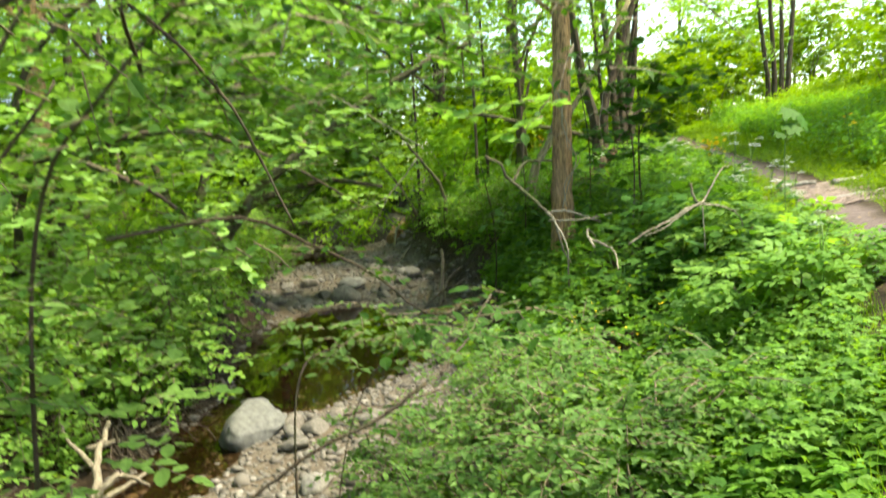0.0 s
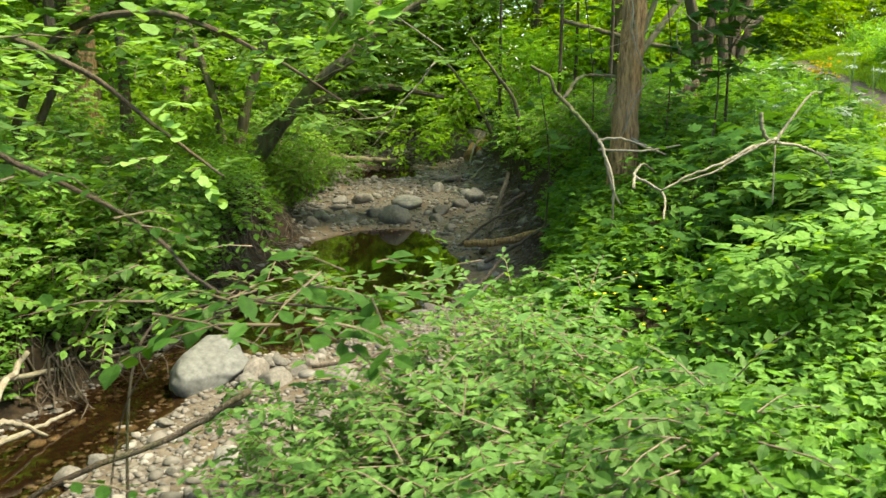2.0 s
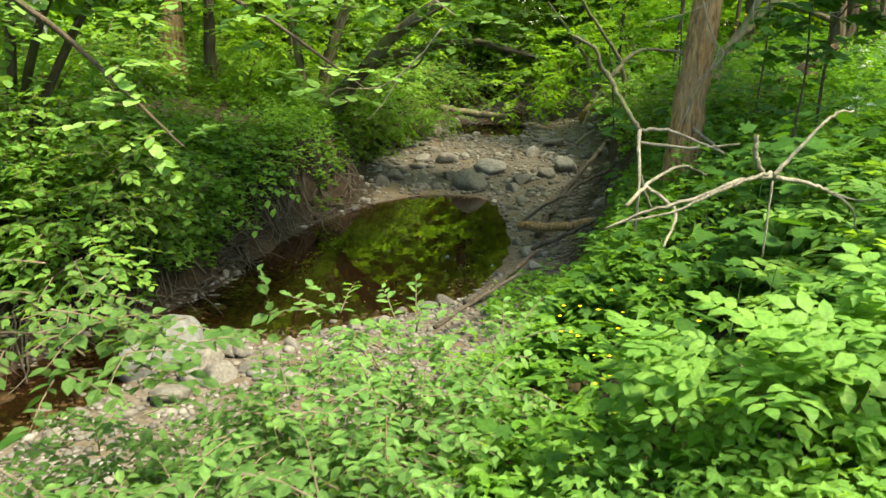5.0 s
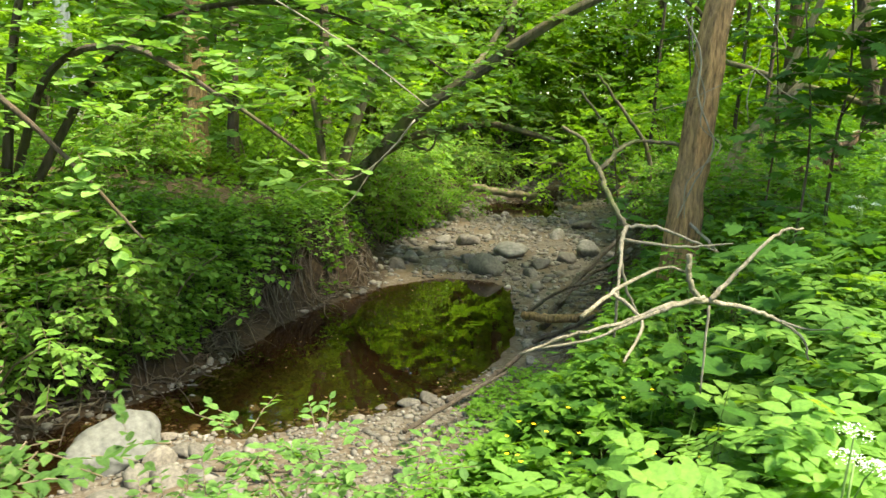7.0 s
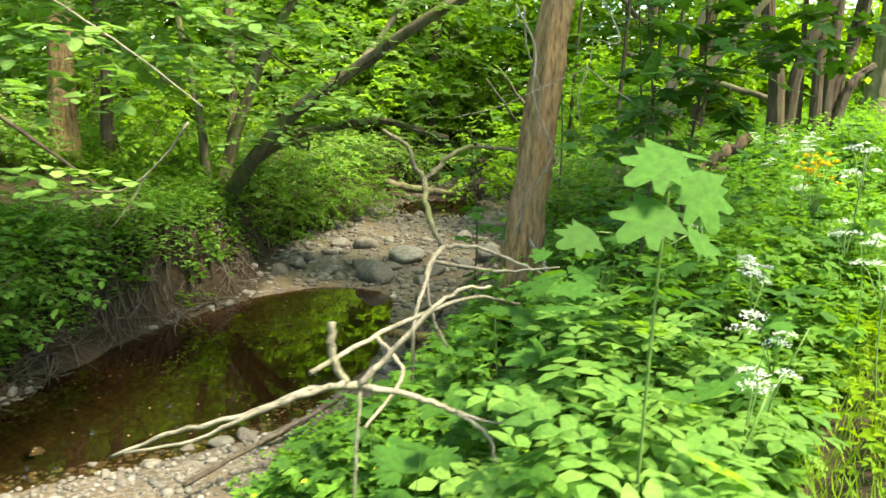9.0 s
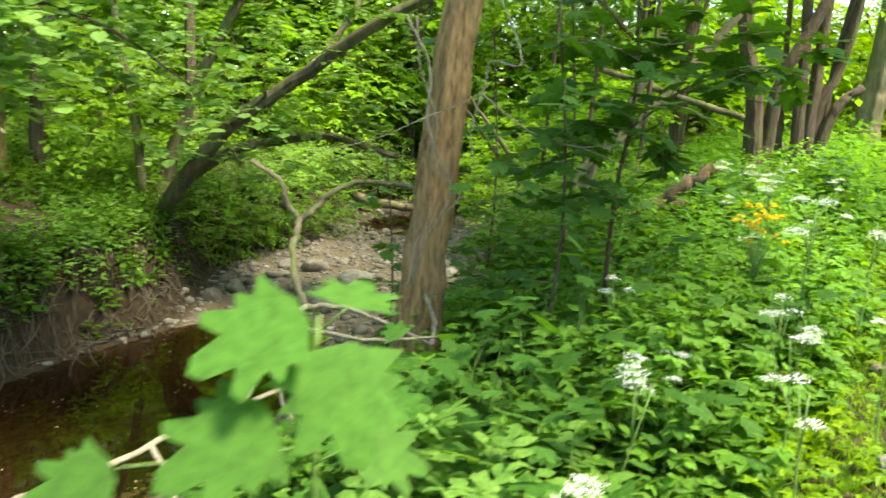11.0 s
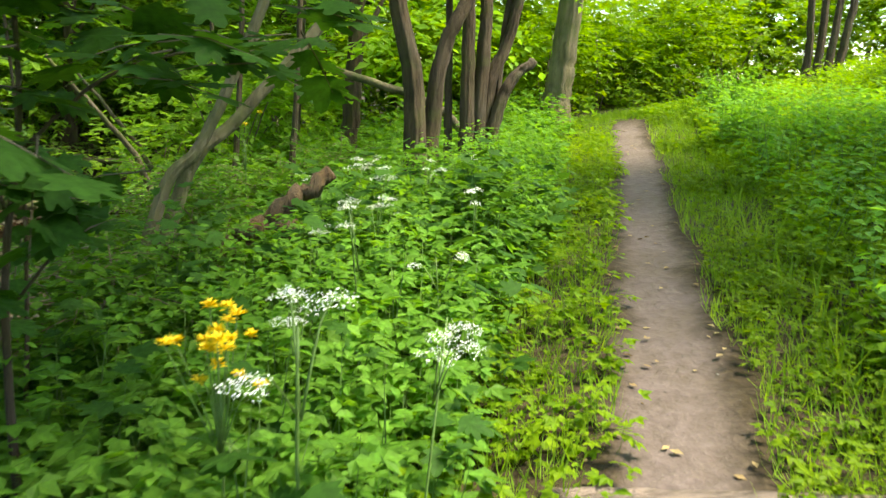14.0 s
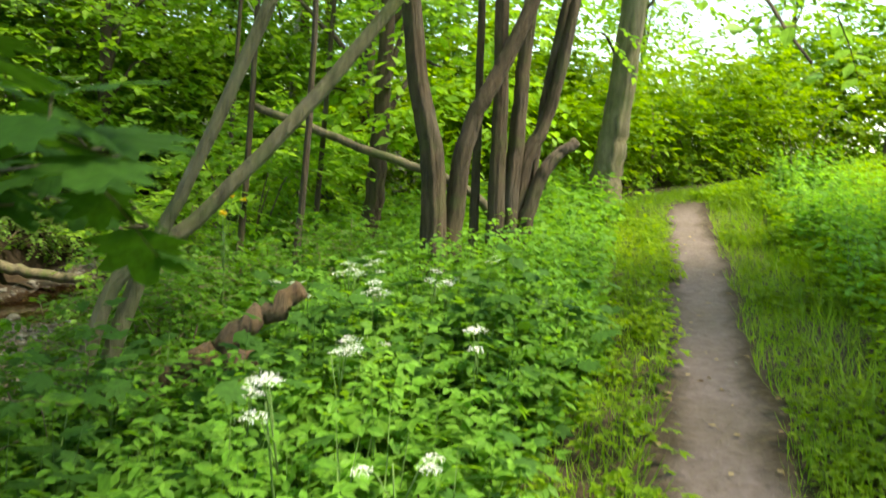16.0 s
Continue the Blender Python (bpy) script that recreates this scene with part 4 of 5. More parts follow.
def field(n, x0, x1, y0, y1, weight):
    """n spots, thinned by weight(far bank, near bank, path distance, side, x, y) from 0 to 1."""
    out = np.zeros((0, 2))
    for _ in range(30):
        p = np.c_[rng.uniform(x0, x1, 2 * n), rng.uniform(y0, y1, 2 * n)]
        d, _, s = track_at(p[:, 0], p[:, 1])
        a, b = np.interp(p[:, 1], LEFT[:, 0], LEFT[:, 1]) - p[:, 0], p[:, 0] - np.interp(p[:, 1], RIGHT[:, 0], RIGHT[:, 1])
        out = np.concatenate([out, p[rng.uniform(0, 1, 2 * n) < weight(a, b, d, s, p[:, 0], p[:, 1])]])
        if len(out) >= n:
            break
    return lift(out[:n])


def cover(name, label, spots, height, per, size, kind, mat):
    lv, st = herbs(spots, height, per, size, kind)
    e = thing(name, label, "plants")
    e["kind"] = "stuff"
    part("leaves", lv, mat, e, smooth=False)["kind"] = "stuff"
    part("stems", st, M_STEM, e, smooth=False)["kind"] = "stuff"


def patchy(x, y, seed, lo=-.2):
    return np.clip((wavy(x, y, 1.3, seed) - lo) * 3, .12, 1)


near_bank = lambda a, b, d, s, x, y: (b > .5) * (s < 0) * (d + .08 * wavy(x, y, 3, 46) > .27) * np.clip((b - .3) / .8, .15, 1)
tall_bank = lambda a, b, d, s, x, y: near_bank(a, b, d, s, x, y) * ((d + .15 * wavy(x, y, 2, 47) > .8) | (y < -.5))
low = lambda p: np.clip((p[:, 0] - np.interp(p[:, 1], RIGHT[:, 0], RIGHT[:, 1])) / 1.9, .35, 1) * (1 + .6 * smooth01((p[:, 1] - 2) / 2.5)) * np.clip(track_at(p[:, 0], p[:, 1])[0] / 1.3, .35, 1)
sp = field(4200, -9, 5, -7, 9, lambda a, b, d, s, x, y: tall_bank(a, b, d, s, x, y) * patchy(x, y, 31))
cover("ground_elder", "dense ground elder with three-part leaves on the near bank", sp, low(sp) * rng.uniform(.12, .45, len(sp)), 7, .185, "trio", M_HERB)
sp = field(1500, -9, 6, -7, 12, lambda a, b, d, s, x, y: tall_bank(a, b, d, s, x, y) * patchy(x, y, 32, .05))
cover("nettles", "green nettles with pointed leaves on the near bank", sp, low(sp) * rng.uniform(.25, .55, len(sp)), 10, .085, "oval", M_HERB)
sp = field(520, -6, 5, -5, 9, lambda a, b, d, s, x, y: tall_bank(a, b, d, s, x, y) * patchy(x, y, 33, .05) * (d > .8))
cover("maple_seedlings", "low maple seedlings with lobed leaves on the near bank", sp, low(sp) * rng.uniform(.2, .65, len(sp)), 5, .15, "maple", M_MAPLE)
sp = field(260, -3.1, -.6, 1.3, 6.2, lambda a, b, d, s, x, y: (b > -.35) * (b < 1.0) * patchy(x, y, 37, .0) * (signed_distance(POOL, x, y) > .25))
cover("bar_herbs", "small bright herbs spreading onto the gravel bar", sp, rng.uniform(.08, .26, len(sp)), 8, .10, "trio", M_HERB)
sp = field(64, -.9, .7, 1.0, 3.8, lambda a, b, d, s, x, y: (s < 0) * (d > .9) * ((x > -.15) | (y < 1.7)))
cover("maple_shoots", "knee-high maple shoots with broad lobed leaves", sp, rng.uniform(.45, .95, len(sp)), 6, .19, "maple", M_MAPLE)
sp = field(2900, 1, 8, 1, 17, lambda a, b, d, s, x, y: near_bank(a, b, d, s, x, y))
edge = track_at(sp[:, 0], sp[:, 1])[0] < 1.0
cover("verge_rosettes", "low yellow-green plants lining the path's edge", sp[edge], rng.uniform(.08, .3, edge.sum()), 8, .10, "trio", M_SUNNY)
sr = field(2600, 0, 10, 1, 15, lambda a, b, d, s, x, y: (s > 0) * (d > .38) * (d < 2.3) * patchy(x, y, 39, -.1))
cover("slope_rosettes", "low yellow-green clover and herbs beside the path", sr, rng.uniform(.06, .2, len(sr)), 8, .085, "trio", M_SUNNY)
sp = sp[~edge]
cover("verge_herbs", "bright herbs growing beside the footpath", sp, rng.uniform(.3, .75, len(sp)) * np.clip(track_at(sp[:, 0], sp[:, 1])[0] / 1.5, .2, 1), 7, .195, "trio", M_HERB)
sp = field(1500, -7.5, -4.3, 2.6, 8.2, lambda a, b, d, s, x, y: (a > .25) * (a < 1.9) * patchy(x, y, 38, -.3))
sp = np.concatenate([sp, field(420, -6.5, -3.2, 6.4, 12.5, lambda a, b, d, s, x, y: (a > .42) * (a < 1.5) * patchy(x, y, 40, .0))])
cover("bank_herbs", "fresh green herbs hanging down the far bank", sp, rng.uniform(.1, .42, len(sp)), 8, .12, "trio", M_ELDER)
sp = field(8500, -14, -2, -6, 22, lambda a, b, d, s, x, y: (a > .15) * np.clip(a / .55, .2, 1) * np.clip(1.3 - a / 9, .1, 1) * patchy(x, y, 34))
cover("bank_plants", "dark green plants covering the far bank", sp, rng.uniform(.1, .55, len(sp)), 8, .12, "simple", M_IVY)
sp = field(11000, -2, 18, 0, 28, lambda a, b, d, s, x, y: (s > 0) * ((d + .25 * wavy(x, y, 1.5, 45) > .95) | (y > 15.2)) * np.clip(1.25 - d / 12, .12, 1) * np.clip(y / 5, .1, 1) * patchy(x, y, 35, -.4))
cover("meadow_plants", "sunny yellow-green meadow plants on the slope", sp, rng.uniform(.2, .55, len(sp)) * np.clip(track_at(sp[:, 0], sp[:, 1])[0] / 2.2, .3, 1.5), 8, .12, "simple", M_SUNNY)
sp = field(3200, -14, 22, 14, 46, lambda a, b, d, s, x, y: ((a > .5) | (b > .3)) * (d > .7))
cover("woodland_floor_plants", "low green plants of the wood's floor", sp, rng.uniform(.2, .7, len(sp)), 8, .17, "simple", M_WOODS)


sp = field(2300, 3, 11, 3, 15, lambda a, b, d, s, x, y: (s > 0) * (d > 1.05) * (d < 5) * patchy(x, y, 36, .0))
cover("slope_nettles", "taller dark green nettles on the slope beside the path", sp, rng.uniform(.4, .85, len(sp)), 10, .11, "simple", M_HERB)


def grass(n, x0, x1, y0, y1, weight, length, name, label):
    p = field(n, x0, x1, y0, y1, weight)
    lean = rng.normal(0, .8, (len(p), 3)) * np.array((1, 1, 0))
    g = leaf_arrays("blade", p - UP * .01, UP + lean, lean + rng.normal(0, .2, (len(p), 3)) * np.array((1, 1, 0)), length * rng.uniform(.4, 1.3, len(p)))
    lone(name, g, M_GRASS, label, "grass", kind="stuff", smooth=False)


grass(38000, -4, 11, -4, 17, lambda a, b, d, s, x, y: ((d + .14 * wavy(x, y, 4, 44) > .3) | (y > 15.0)) * (d < 1.6) * np.clip(1.7 - d, .1, 1), .155, "verge_grass", "long green grass along both edges of the path")
grass(9000, 0, 13, -3, 18, lambda a, b, d, s, x, y: (s > 0) * (d > .7) * (d < 5), .32, "meadow_grass", "tall loose grass on the sunny slope")

# ---- elder bushes and other bushes by the water ----
eb = [bush("elder_bush", "pale green elder bush with leaves of several leaflets", s, M_ELDER, "pinnate", .29, 60, 5, .66, .95, "elder bushes") for s in (41, 42)]
for k, (x, y, s) in enumerate(((-1.0, .42, .72), (-.6, .6, .76), (-.2, 1.1, .8), (.05, 1.75, .85), (.35, 2.5, .8))):
    m = pose(x, y, ground_z(x, y), 0, 0, 67 * k) @ Matrix.Scale(s, 4)
    if k < 2:
        eb[k].matrix_basis = m
    else:
        copy_thing(eb[k % 2], m).scale = (s, s, s)
bb = [bush("small_bush", "low bush with small grey-green leaves", s, M_GREY, "oval", .062, 105, 9, .55, .8, "low bushes by the stream") for s in (51, 52, 53)]
scatter(bb, [(-3.5, .85), (-3.05, 1.0), (-2.65, 1.3), (-3.3, 1.35), (-3.8, 1.2), (-2.9, .55), (-2.3, 1.7), (-2.6, .8), (-3.45, -.3), (-3.0, .45), (-3.2, -1.0), (-3.85, -.45), (-3.55, .15), (-3.9, .4), (-2.75, -.5), (-6.9, 3.2), (-7.4, 1.5), (-4.5, 14.0), (-3.9, 16.2), (-3.2, 18.2), (-2.4, 19.6), (-7.9, 0)], .75, 1.05)
hb = [bush("leafy_bush", "bushy green plants hanging over the cut bank", s, M_ELDER, "oval", .09, 105, 9, .7, .95, "bushes along the far bank") for s in (54, 55, 56)]
scatter(hb, [(-5.65, 4.15), (-5.5, 4.8), (-5.2, 5.5), (-5.05, 6.1), (-5.9, 6.5), (-6.9, 7.6), (-6.2, 4.9), (-6.5, 5.7), (-6.6, 9.4), (-6.9, 10.6), (-5.4, 5.1), (-5.2, 5.7), (-4.2, 13.3), (-4.1, 14.6), (-.75, 22.5), (.1, 23.6), (.8, 24.6), (1.7, 25.6), (2.7, 26.5), (3.6, 27.4), (-1.3, 21.6), (-3.6, 15.4), (-3.3, 17.0), (-6.5, 2.3), (-6.3, 3.4), (-7.1, 2.0), (-7.2, .6), (-8.0, 1.2), (-7.8, -.6), (1.7, 14.2), (2.1, 16.0), (1.5, 12.6), (-6.9, 4.0), (-3.1, 17.8), (-2.3, 20.6), (-1.5, 22.6), (.1, 24.6), (-2.8, 19.2)], .75, 1.15)
# the darker bank leaf puts the deep shade here into the leaf colour
db = [bush("shade_bush", "leafy bush above the stream, shade put into its dark leaf colour", s, M_IVY, "oval", .085, 120, 9, .75, 1.0, "shaded bushes above the stream") for s in (57, 58)]
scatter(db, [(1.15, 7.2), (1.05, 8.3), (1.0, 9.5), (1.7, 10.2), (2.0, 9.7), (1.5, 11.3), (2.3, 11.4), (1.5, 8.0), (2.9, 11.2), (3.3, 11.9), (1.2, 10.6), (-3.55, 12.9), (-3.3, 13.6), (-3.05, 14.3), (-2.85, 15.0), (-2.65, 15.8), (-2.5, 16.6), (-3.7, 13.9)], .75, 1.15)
sp = field(520, -2.9, .3, -1.4, .5, lambda a, b, d, s, x, y: (s < 0) * (d > .55) * (b > .3))
cover("bright_herbs", "pale green three-leaved herbs on the near bank", sp, rng.uniform(.2, .45, len(sp)), 8, .10, "trio", M_ELDER)

# ---- stones ----
def stone_mesh(seed, sub, flat, mat, angular=.75, block=0.0):
    bm = bmesh.new()
    bmesh.ops.create_icosphere(bm, subdivisions=sub, radius=1)
    r = np.random.default_rng(seed)
    off = Vector(r.uniform(-50, 50, 3))
    cuts = [(Vector(r.normal(0, 1, 3)).normalized(), r.uniform(.5, .86)) for _ in range(13)]
    for v in bm.verts:
        p = v.co.normalized()
        d = 1 + .22 * noise.noise(p * 1.1 + off) + .06 * noise.noise(p * 3.4 + off)
        if block:
            d *= 1 - block + block * (abs(p.x) ** 6 + abs(p.y) ** 6 + abs(p.z) ** 6) ** (-1 / 6)
            d += .05 * noise.noise(p * 2.3 + off)
        for nrm, lim in cuts[:5] if block else cuts:
            k = p.dot(nrm) * d
            if k > lim:
                d -= (k - lim) * angular / p.dot(nrm)
        v.co = p * d
        v.co.z *= flat
        v.co.y *= .8
    me = bpy.data.meshes.new("stone")
    bm.to_mesh(me)
    bm.free()
    for p in me.polygons:
        p.use_smooth = True
    me.materials.append(mat)
    return me


big = new("boulder", stone_mesh(19, 5, .66, M_BOULDER, .8, .75))
big.matrix_world = pose(-4.44, 3.84, W + .08, 5, -7, 20) @ Matrix.Diagonal((.33, .37, .33, 1))
tagged(big, "large pale grey boulder at the edge of the stream", "boulder")

STONES = [stone_mesh(60 + k, 3, f, M_STONE, .95) for k, f in enumerate((.5, .62, .7, .55, .8, .45, .66, .58))]


def stone(x, y, size, sink=.3, label="rounded grey-brown stone of the stream bed"):
    ob = new("stone", STONES[int(rng.integers(0, 8))])
    z = max(ground_z(x, y), W - .08)
    ob.matrix_world = pose(x, y, z + size * (.5 - sink), float(rng.normal(0, 10)), float(rng.normal(0, 10)), float(rng.uniform(0, 360))) @ Matrix.Scale(size, 4)
    tagged(ob, label, "stone", "stones of the stream bed")


for x, y, s in ((-4.05, 3.75, .17), (-3.85, 3.95, .12), (-4.1, 3.45, .15), (-4.85, 3.3, .1), (-3.7, 3.6, .13), (-3.5, 4.2, .1), (-4.2, 4.25, .09), (-4.37, 5.3, .10), (-3.2, 4.9, .10), (-3.75, 5.1, .09), (-2.35, 5.35, .16), (-2.6, 5.25, .12), (-2.2, 5.5, .13), (-3.9, 3.45, .19), (-3.95, 3.95, .14), (-4.15, 3.1, .22), (-3.4, 3.2, .2), (-5.0, 3.0, .11), (-4.7, 2.9, .09), (-3.6, 3.9, .12),
                (-1.6, 11.3, .34), (-1.95, 13.2, .27), (-2.4, 13.3, .24), (-1.2, 12.4, .42), (-1.9, 11.9, .22), (-2.4, 11.5, .2), (-.7, 11.6, .24), (-.3, 12.0, .26), (-2.9, 11.8, .24), (-3.1, 11.3, .2), (-1.4, 11.9, .2), (-.9, 11.1, .2), (.2, 12.6, .3), (1.7, 20.6, .6), (.4, 15.4, .34), (-.2, 14.2, .22),
                (2.6, 21.8, .7), (3.0, 20.2, .5), (-4.2, 2.0, .2), (-3.6, 2.4, .18), (-4.7, 1.4, .16), (-5.2, 2.2, .12), (-1.1, 7.2, .14), (-1.15, 6.6, .11), (-4.5, 6.2, .07), (-4.4, 6.3, .06)):
    stone(x, y, s)
bar = field(110, -7, 4, -1, 27, lambda a, b, d, s, x, y: (a < -.1) * (b < -.05) * (signed_distance(POOL, x, y) > -.1) * np.where((y > 10.8) & (y < 24) | (y < 5), 1, .3))
for x, y, _ in bar:
    stone(float(x), float(y), float(np.exp(rng.normal(-2.75, .4))), label="small weathered stone among the gravel")


def pebbles(n, x0, x1, y0, y1, weight, mean, name, label):
    p = field(n, x0, x1, y0, y1, weight)
    bm = bmesh.new()
    bmesh.ops.create_icosphere(bm, subdivisions=1, radius=1)
    tv = np.array([v.co[:] for v in bm.verts])
    tf = np.array([[v.index for v in f.verts] for f in bm.faces])
    bm.free()
    n = len(p)
    r = np.exp(rng.normal(math.log(mean), .5, n))[:, None, None]
    sc = np.stack([rng.uniform(.7, 1.3, n), rng.uniform(.6, 1.1, n), rng.uniform(.35, .7, n)], -1)[:, None]
    az = rng.uniform(0, 6.3, n)
    c, s = np.cos(az)[:, None], np.sin(az)[:, None]
    v = tv[None] * sc * rng.uniform(.82, 1.15, (n, len(tv), 1)) * r
    v = np.stack([v[..., 0] * c - v[..., 1] * s, v[..., 0] * s + v[..., 1] * c, v[..., 2]], -1) + p[:, None] + np.array((0, 0, .15)) * r
    f = tf[None] + (np.arange(n) * len(tv))[:, None, None]
    lone(name, (v.reshape(-1, 3), f.reshape(-1, 3)), M_STONE, label, "gravel", kind="stuff", smooth=True)


in_bed = lambda a, b, d, s, x, y: (a < .05) * (b < .1) * (signed_distance(POOL, x, y) > -.35)
pebbles(7600, -7.5, 0, -1, 6.5, in_bed, .019, "gravel", "pale gravel of the near bar")
pebbles(4600, -4.2, 4.2, 7.0, 27, lambda a, b, d, s, x, y: (a < .05) * (b < .5) * (signed_distance(POOL, x, y) > .02), .036, "gravel_upstream", "grey-brown pebbles of the upstream bar")
pebbles(500, -6, 12, -5, 16, lambda a, b, d, s, x, y: (d < .3) * 1.0, .0035, "path_grit", "small bits of grit on the path")

# ---- dead wood ----
def branch(name, label, lines, mat, category="branch", sides=7, mats={}):
    e = thing(name, label, category)
    for k, (p, a, b) in enumerate(lines):
        part("stick", limb(p, a, b, max(10, 5 * len(p)), sides, .07, k, a * .25), mats[k] if k in mats else mat, e)
    return e


branch("dead_branch", "bleached bare branch hanging over the near bank", [
    ([(-.87, 1.4, .2), (-1.03, 1.4, .17), (-1.2, 1.4, .09), (-1.4, 1.4, .03), (-1.6, 1.4, -.06)], .012, .006), ([(-.9, 1.33, .23), (-1.03, 1.3, .19), (-1.2, 1.3, .11), (-1.32, 1.3, .05), (-1.52, 1.3, .0)], .009, .004),
    ([(-.87, 1.4, .2), (-.69, 1.4, .17), (-.58, 1.4, .13), (-.48, 1.4, .06), (-.45, 1.4, -.03)], .011, .004), ([(-.86, 1.4, .2), (-.77, 1.42, .3), (-.61, 1.45, .47), (-.49, 1.5, .49)], .011, .004),
    ([(-.95, 1.42, .38), (-.945, 1.41, .28), (-.9, 1.4, .2)], .012, .012), ([(-.86, 1.4, .18), (-.865, 1.39, .04), (-.87, 1.38, -.18)], .006, .004), ([(-.58, 1.4, .13), (-.46, 1.4, .1), (-.3, 1.42, .11)], .005, .003)], M_DEAD)
branch("dead_branch", "pale dead limb with a knee hanging from the trunk", [
    ([(-.78, 5.2, .43), (-.76, 4.9, .3), (-.7, 4.7, .16), (-.62, 4.6, .03)], .022, .02), ([(-.62, 4.6, .03), (-.38, 4.6, .03), (-.1, 4.6, -.07), (.1, 4.6, -.15)], .017, .008), ([(-.67, 4.5, -.06), (-.26, 4.4, -.08), (.15, 4.4, -.04)], .014, .006),
    ([(-.62, 4.6, .03), (-.72, 4.25, -.06), (-.68, 4.2, -.34), (-.56, 4.2, -.57)], .018, .008), ([(-.7, 4.3, -.05), (-.78, 3.9, -.3), (-.78, 3.9, -.6), (-.79, 3.9, -1.0)], .013, .009),
    ([(-.78, 5.2, .42), (-.86, 5.21, .52), (-.93, 5.22, .67), (-1.11, 5.25, .77)], .022, .014), ([(-.77, 5.2, .42), (-.67, 5.25, .52), (-.6, 5.3, .6), (-.45, 5.4, .66), (-.2, 5.42, .66), (.0, 5.4, .62)], .022, .016), ([(.1, 4.6, -.15), (.1, 4.95, -.1), (.02, 5.3, .0)], .012, .016)], M_DEAD, mats={0: M_BARK_MOSS, 5: M_BARK_MOSS, 6: M_BARK_MOSS})
branch("dry_twig", "thin pale dry twigs hanging beside the trunk", [([(0.25, 5.35, 2.1), (0.49, 4.7, 1.47), (0.32, 4.7, 1.44), (0.28, 4.7, 1.27), (0.01, 4.7, 1.13), (-0.3, 4.7, 0.98), (-0.62, 4.7, 0.89)], .0055, .0025), ([(0.28, 4.7, 1.27), (0.46, 4.7, 1.14), (0.65, 4.7, 1.04), (0.91, 4.7, 0.99), (1.18, 4.7, 0.89)], .0055, .0025), ([(0.28, 4.7, 1.25), (0.24, 4.7, 1.05), (0.28, 4.7, 0.83)], .0055, .0025), ([(0.65, 4.7, 1.04), (0.85, 4.7, 1.01), (1.0, 4.7, 1.03)], .0055, .0025)], M_DEAD, "twig", 5)
branch("dry_twig", "pale dry twigs caught in the hazel leaves", [([(-2.3, 4.43, .8), (-2.5, 4.5, .55), (-2.78, 4.55, .33), (-3.1, 4.62, .3), (-3.28, 4.62, .18)], .009, .004), ([(-2.6, 4.52, .46), (-2.76, 4.55, .2), (-2.88, 4.55, .06)], .006, .004), ([(-3.5, 4.5, 1.72), (-3.0, 4.48, 1.44), (-2.62, 4.47, 1.2), (-2.2, 4.43, .9)], .008, .006)], M_DEAD, "twig", 5)
branch("leaning_log", "dark mossy trunk fallen against the clump of trees", [([(2.4, 13.7, 1.9), (3.7, 13.2, 1.5), (4.9, 12.8, 1.1), (5.6, 12.5, ground_z(5.6, 12.5))], .05, .055)], M_BARK_MOSS, "log", 9)
branch("climbing_stem", "pale climbing stems clinging to the bark", [([(-0.07, 5.17, 1.7), (0.09, 5.17, 1.4), (0.09, 5.17, 1.09), (0.2, 5.17, 0.82), (0.26, 5.17, 0.64), (0.13, 5.17, 0.35), (0.01, 5.17, 0.04)], .009, .007), ([(-0.01, 5.17, 1.7), (0.03, 5.17, 1.4), (0.15, 5.17, 1.09), (0.14, 5.17, 0.82), (0.32, 5.17, 0.64), (0.07, 5.17, 0.35), (0.07, 5.17, 0.04)], .006, .005)], M_DEAD, "vine", 6).location.x = -.11
branch("fallen_branch", "pale fallen branch lying towards the water", [([(-1.2, 2.6, -.2), (-.85, 3.3, -.16), (-.43, 4.0, -.17), (-.1, 4.4, -.3)], .013, .011), ([(-.95, 3.1, -.17), (-.8, 2.9, -.3), (-.95, 2.6, -.45)], .014, .008)], M_DEAD)
branch("broken_log", "rotten reddish-brown broken log rising from the plants", [([(1.95, 8.38, .05), (2.2, 8.35, .3), (2.5, 8.32, .53), (2.76, 8.3, .74)], .085, .06), ([(2.25, 8.25, ground_z(2.25, 8.25)), (2.4, 8.2, .28), (2.52, 8.2, .34)], .08, .05)], M_ROT, "log", 12)
branch("driftwood", "brown driftwood caught under the near bank", [([(-1.18, 7.9, -1.58), (-.86, 7.6, -1.52), (-.2, 7.5, -1.4), (.2, 7.6, -1.25)], .05, .055), ([(-.95, 7.85, -1.7), (-.5, 8.9, -1.42), (-.1, 9.9, -1.3), (.8, 12.3, -1.1)], .05, .035), ([(-1.2, 7.2, -1.75), (-.8, 7.0, -1.5), (-.3, 6.9, -1.2)], .03, .02), ([(.5, 10.4, -1.25), (-.2, 9.4, -1.35), (-.75, 8.2, -1.5)], .03, .02), ([(-1.15, 8.4, -1.7), (-.7, 8.3, -1.35), (-.2, 8.4, -1.2)], .025, .015), ([(-2.0, 5.2, -1.72), (-1.6, 5.6, -1.6), (-1.2, 6.0, -1.4)], .035, .02)], M_ROOT, mats={0: M_BARK})
branch("driftwood", "thick brown log lying on the upstream bar", [([(1.7, 18.9, -1.3), (2.3, 19.9, -1.05), (3.2, 21.2, -.85)], .17, .13)], M_BARK, "log", 12)
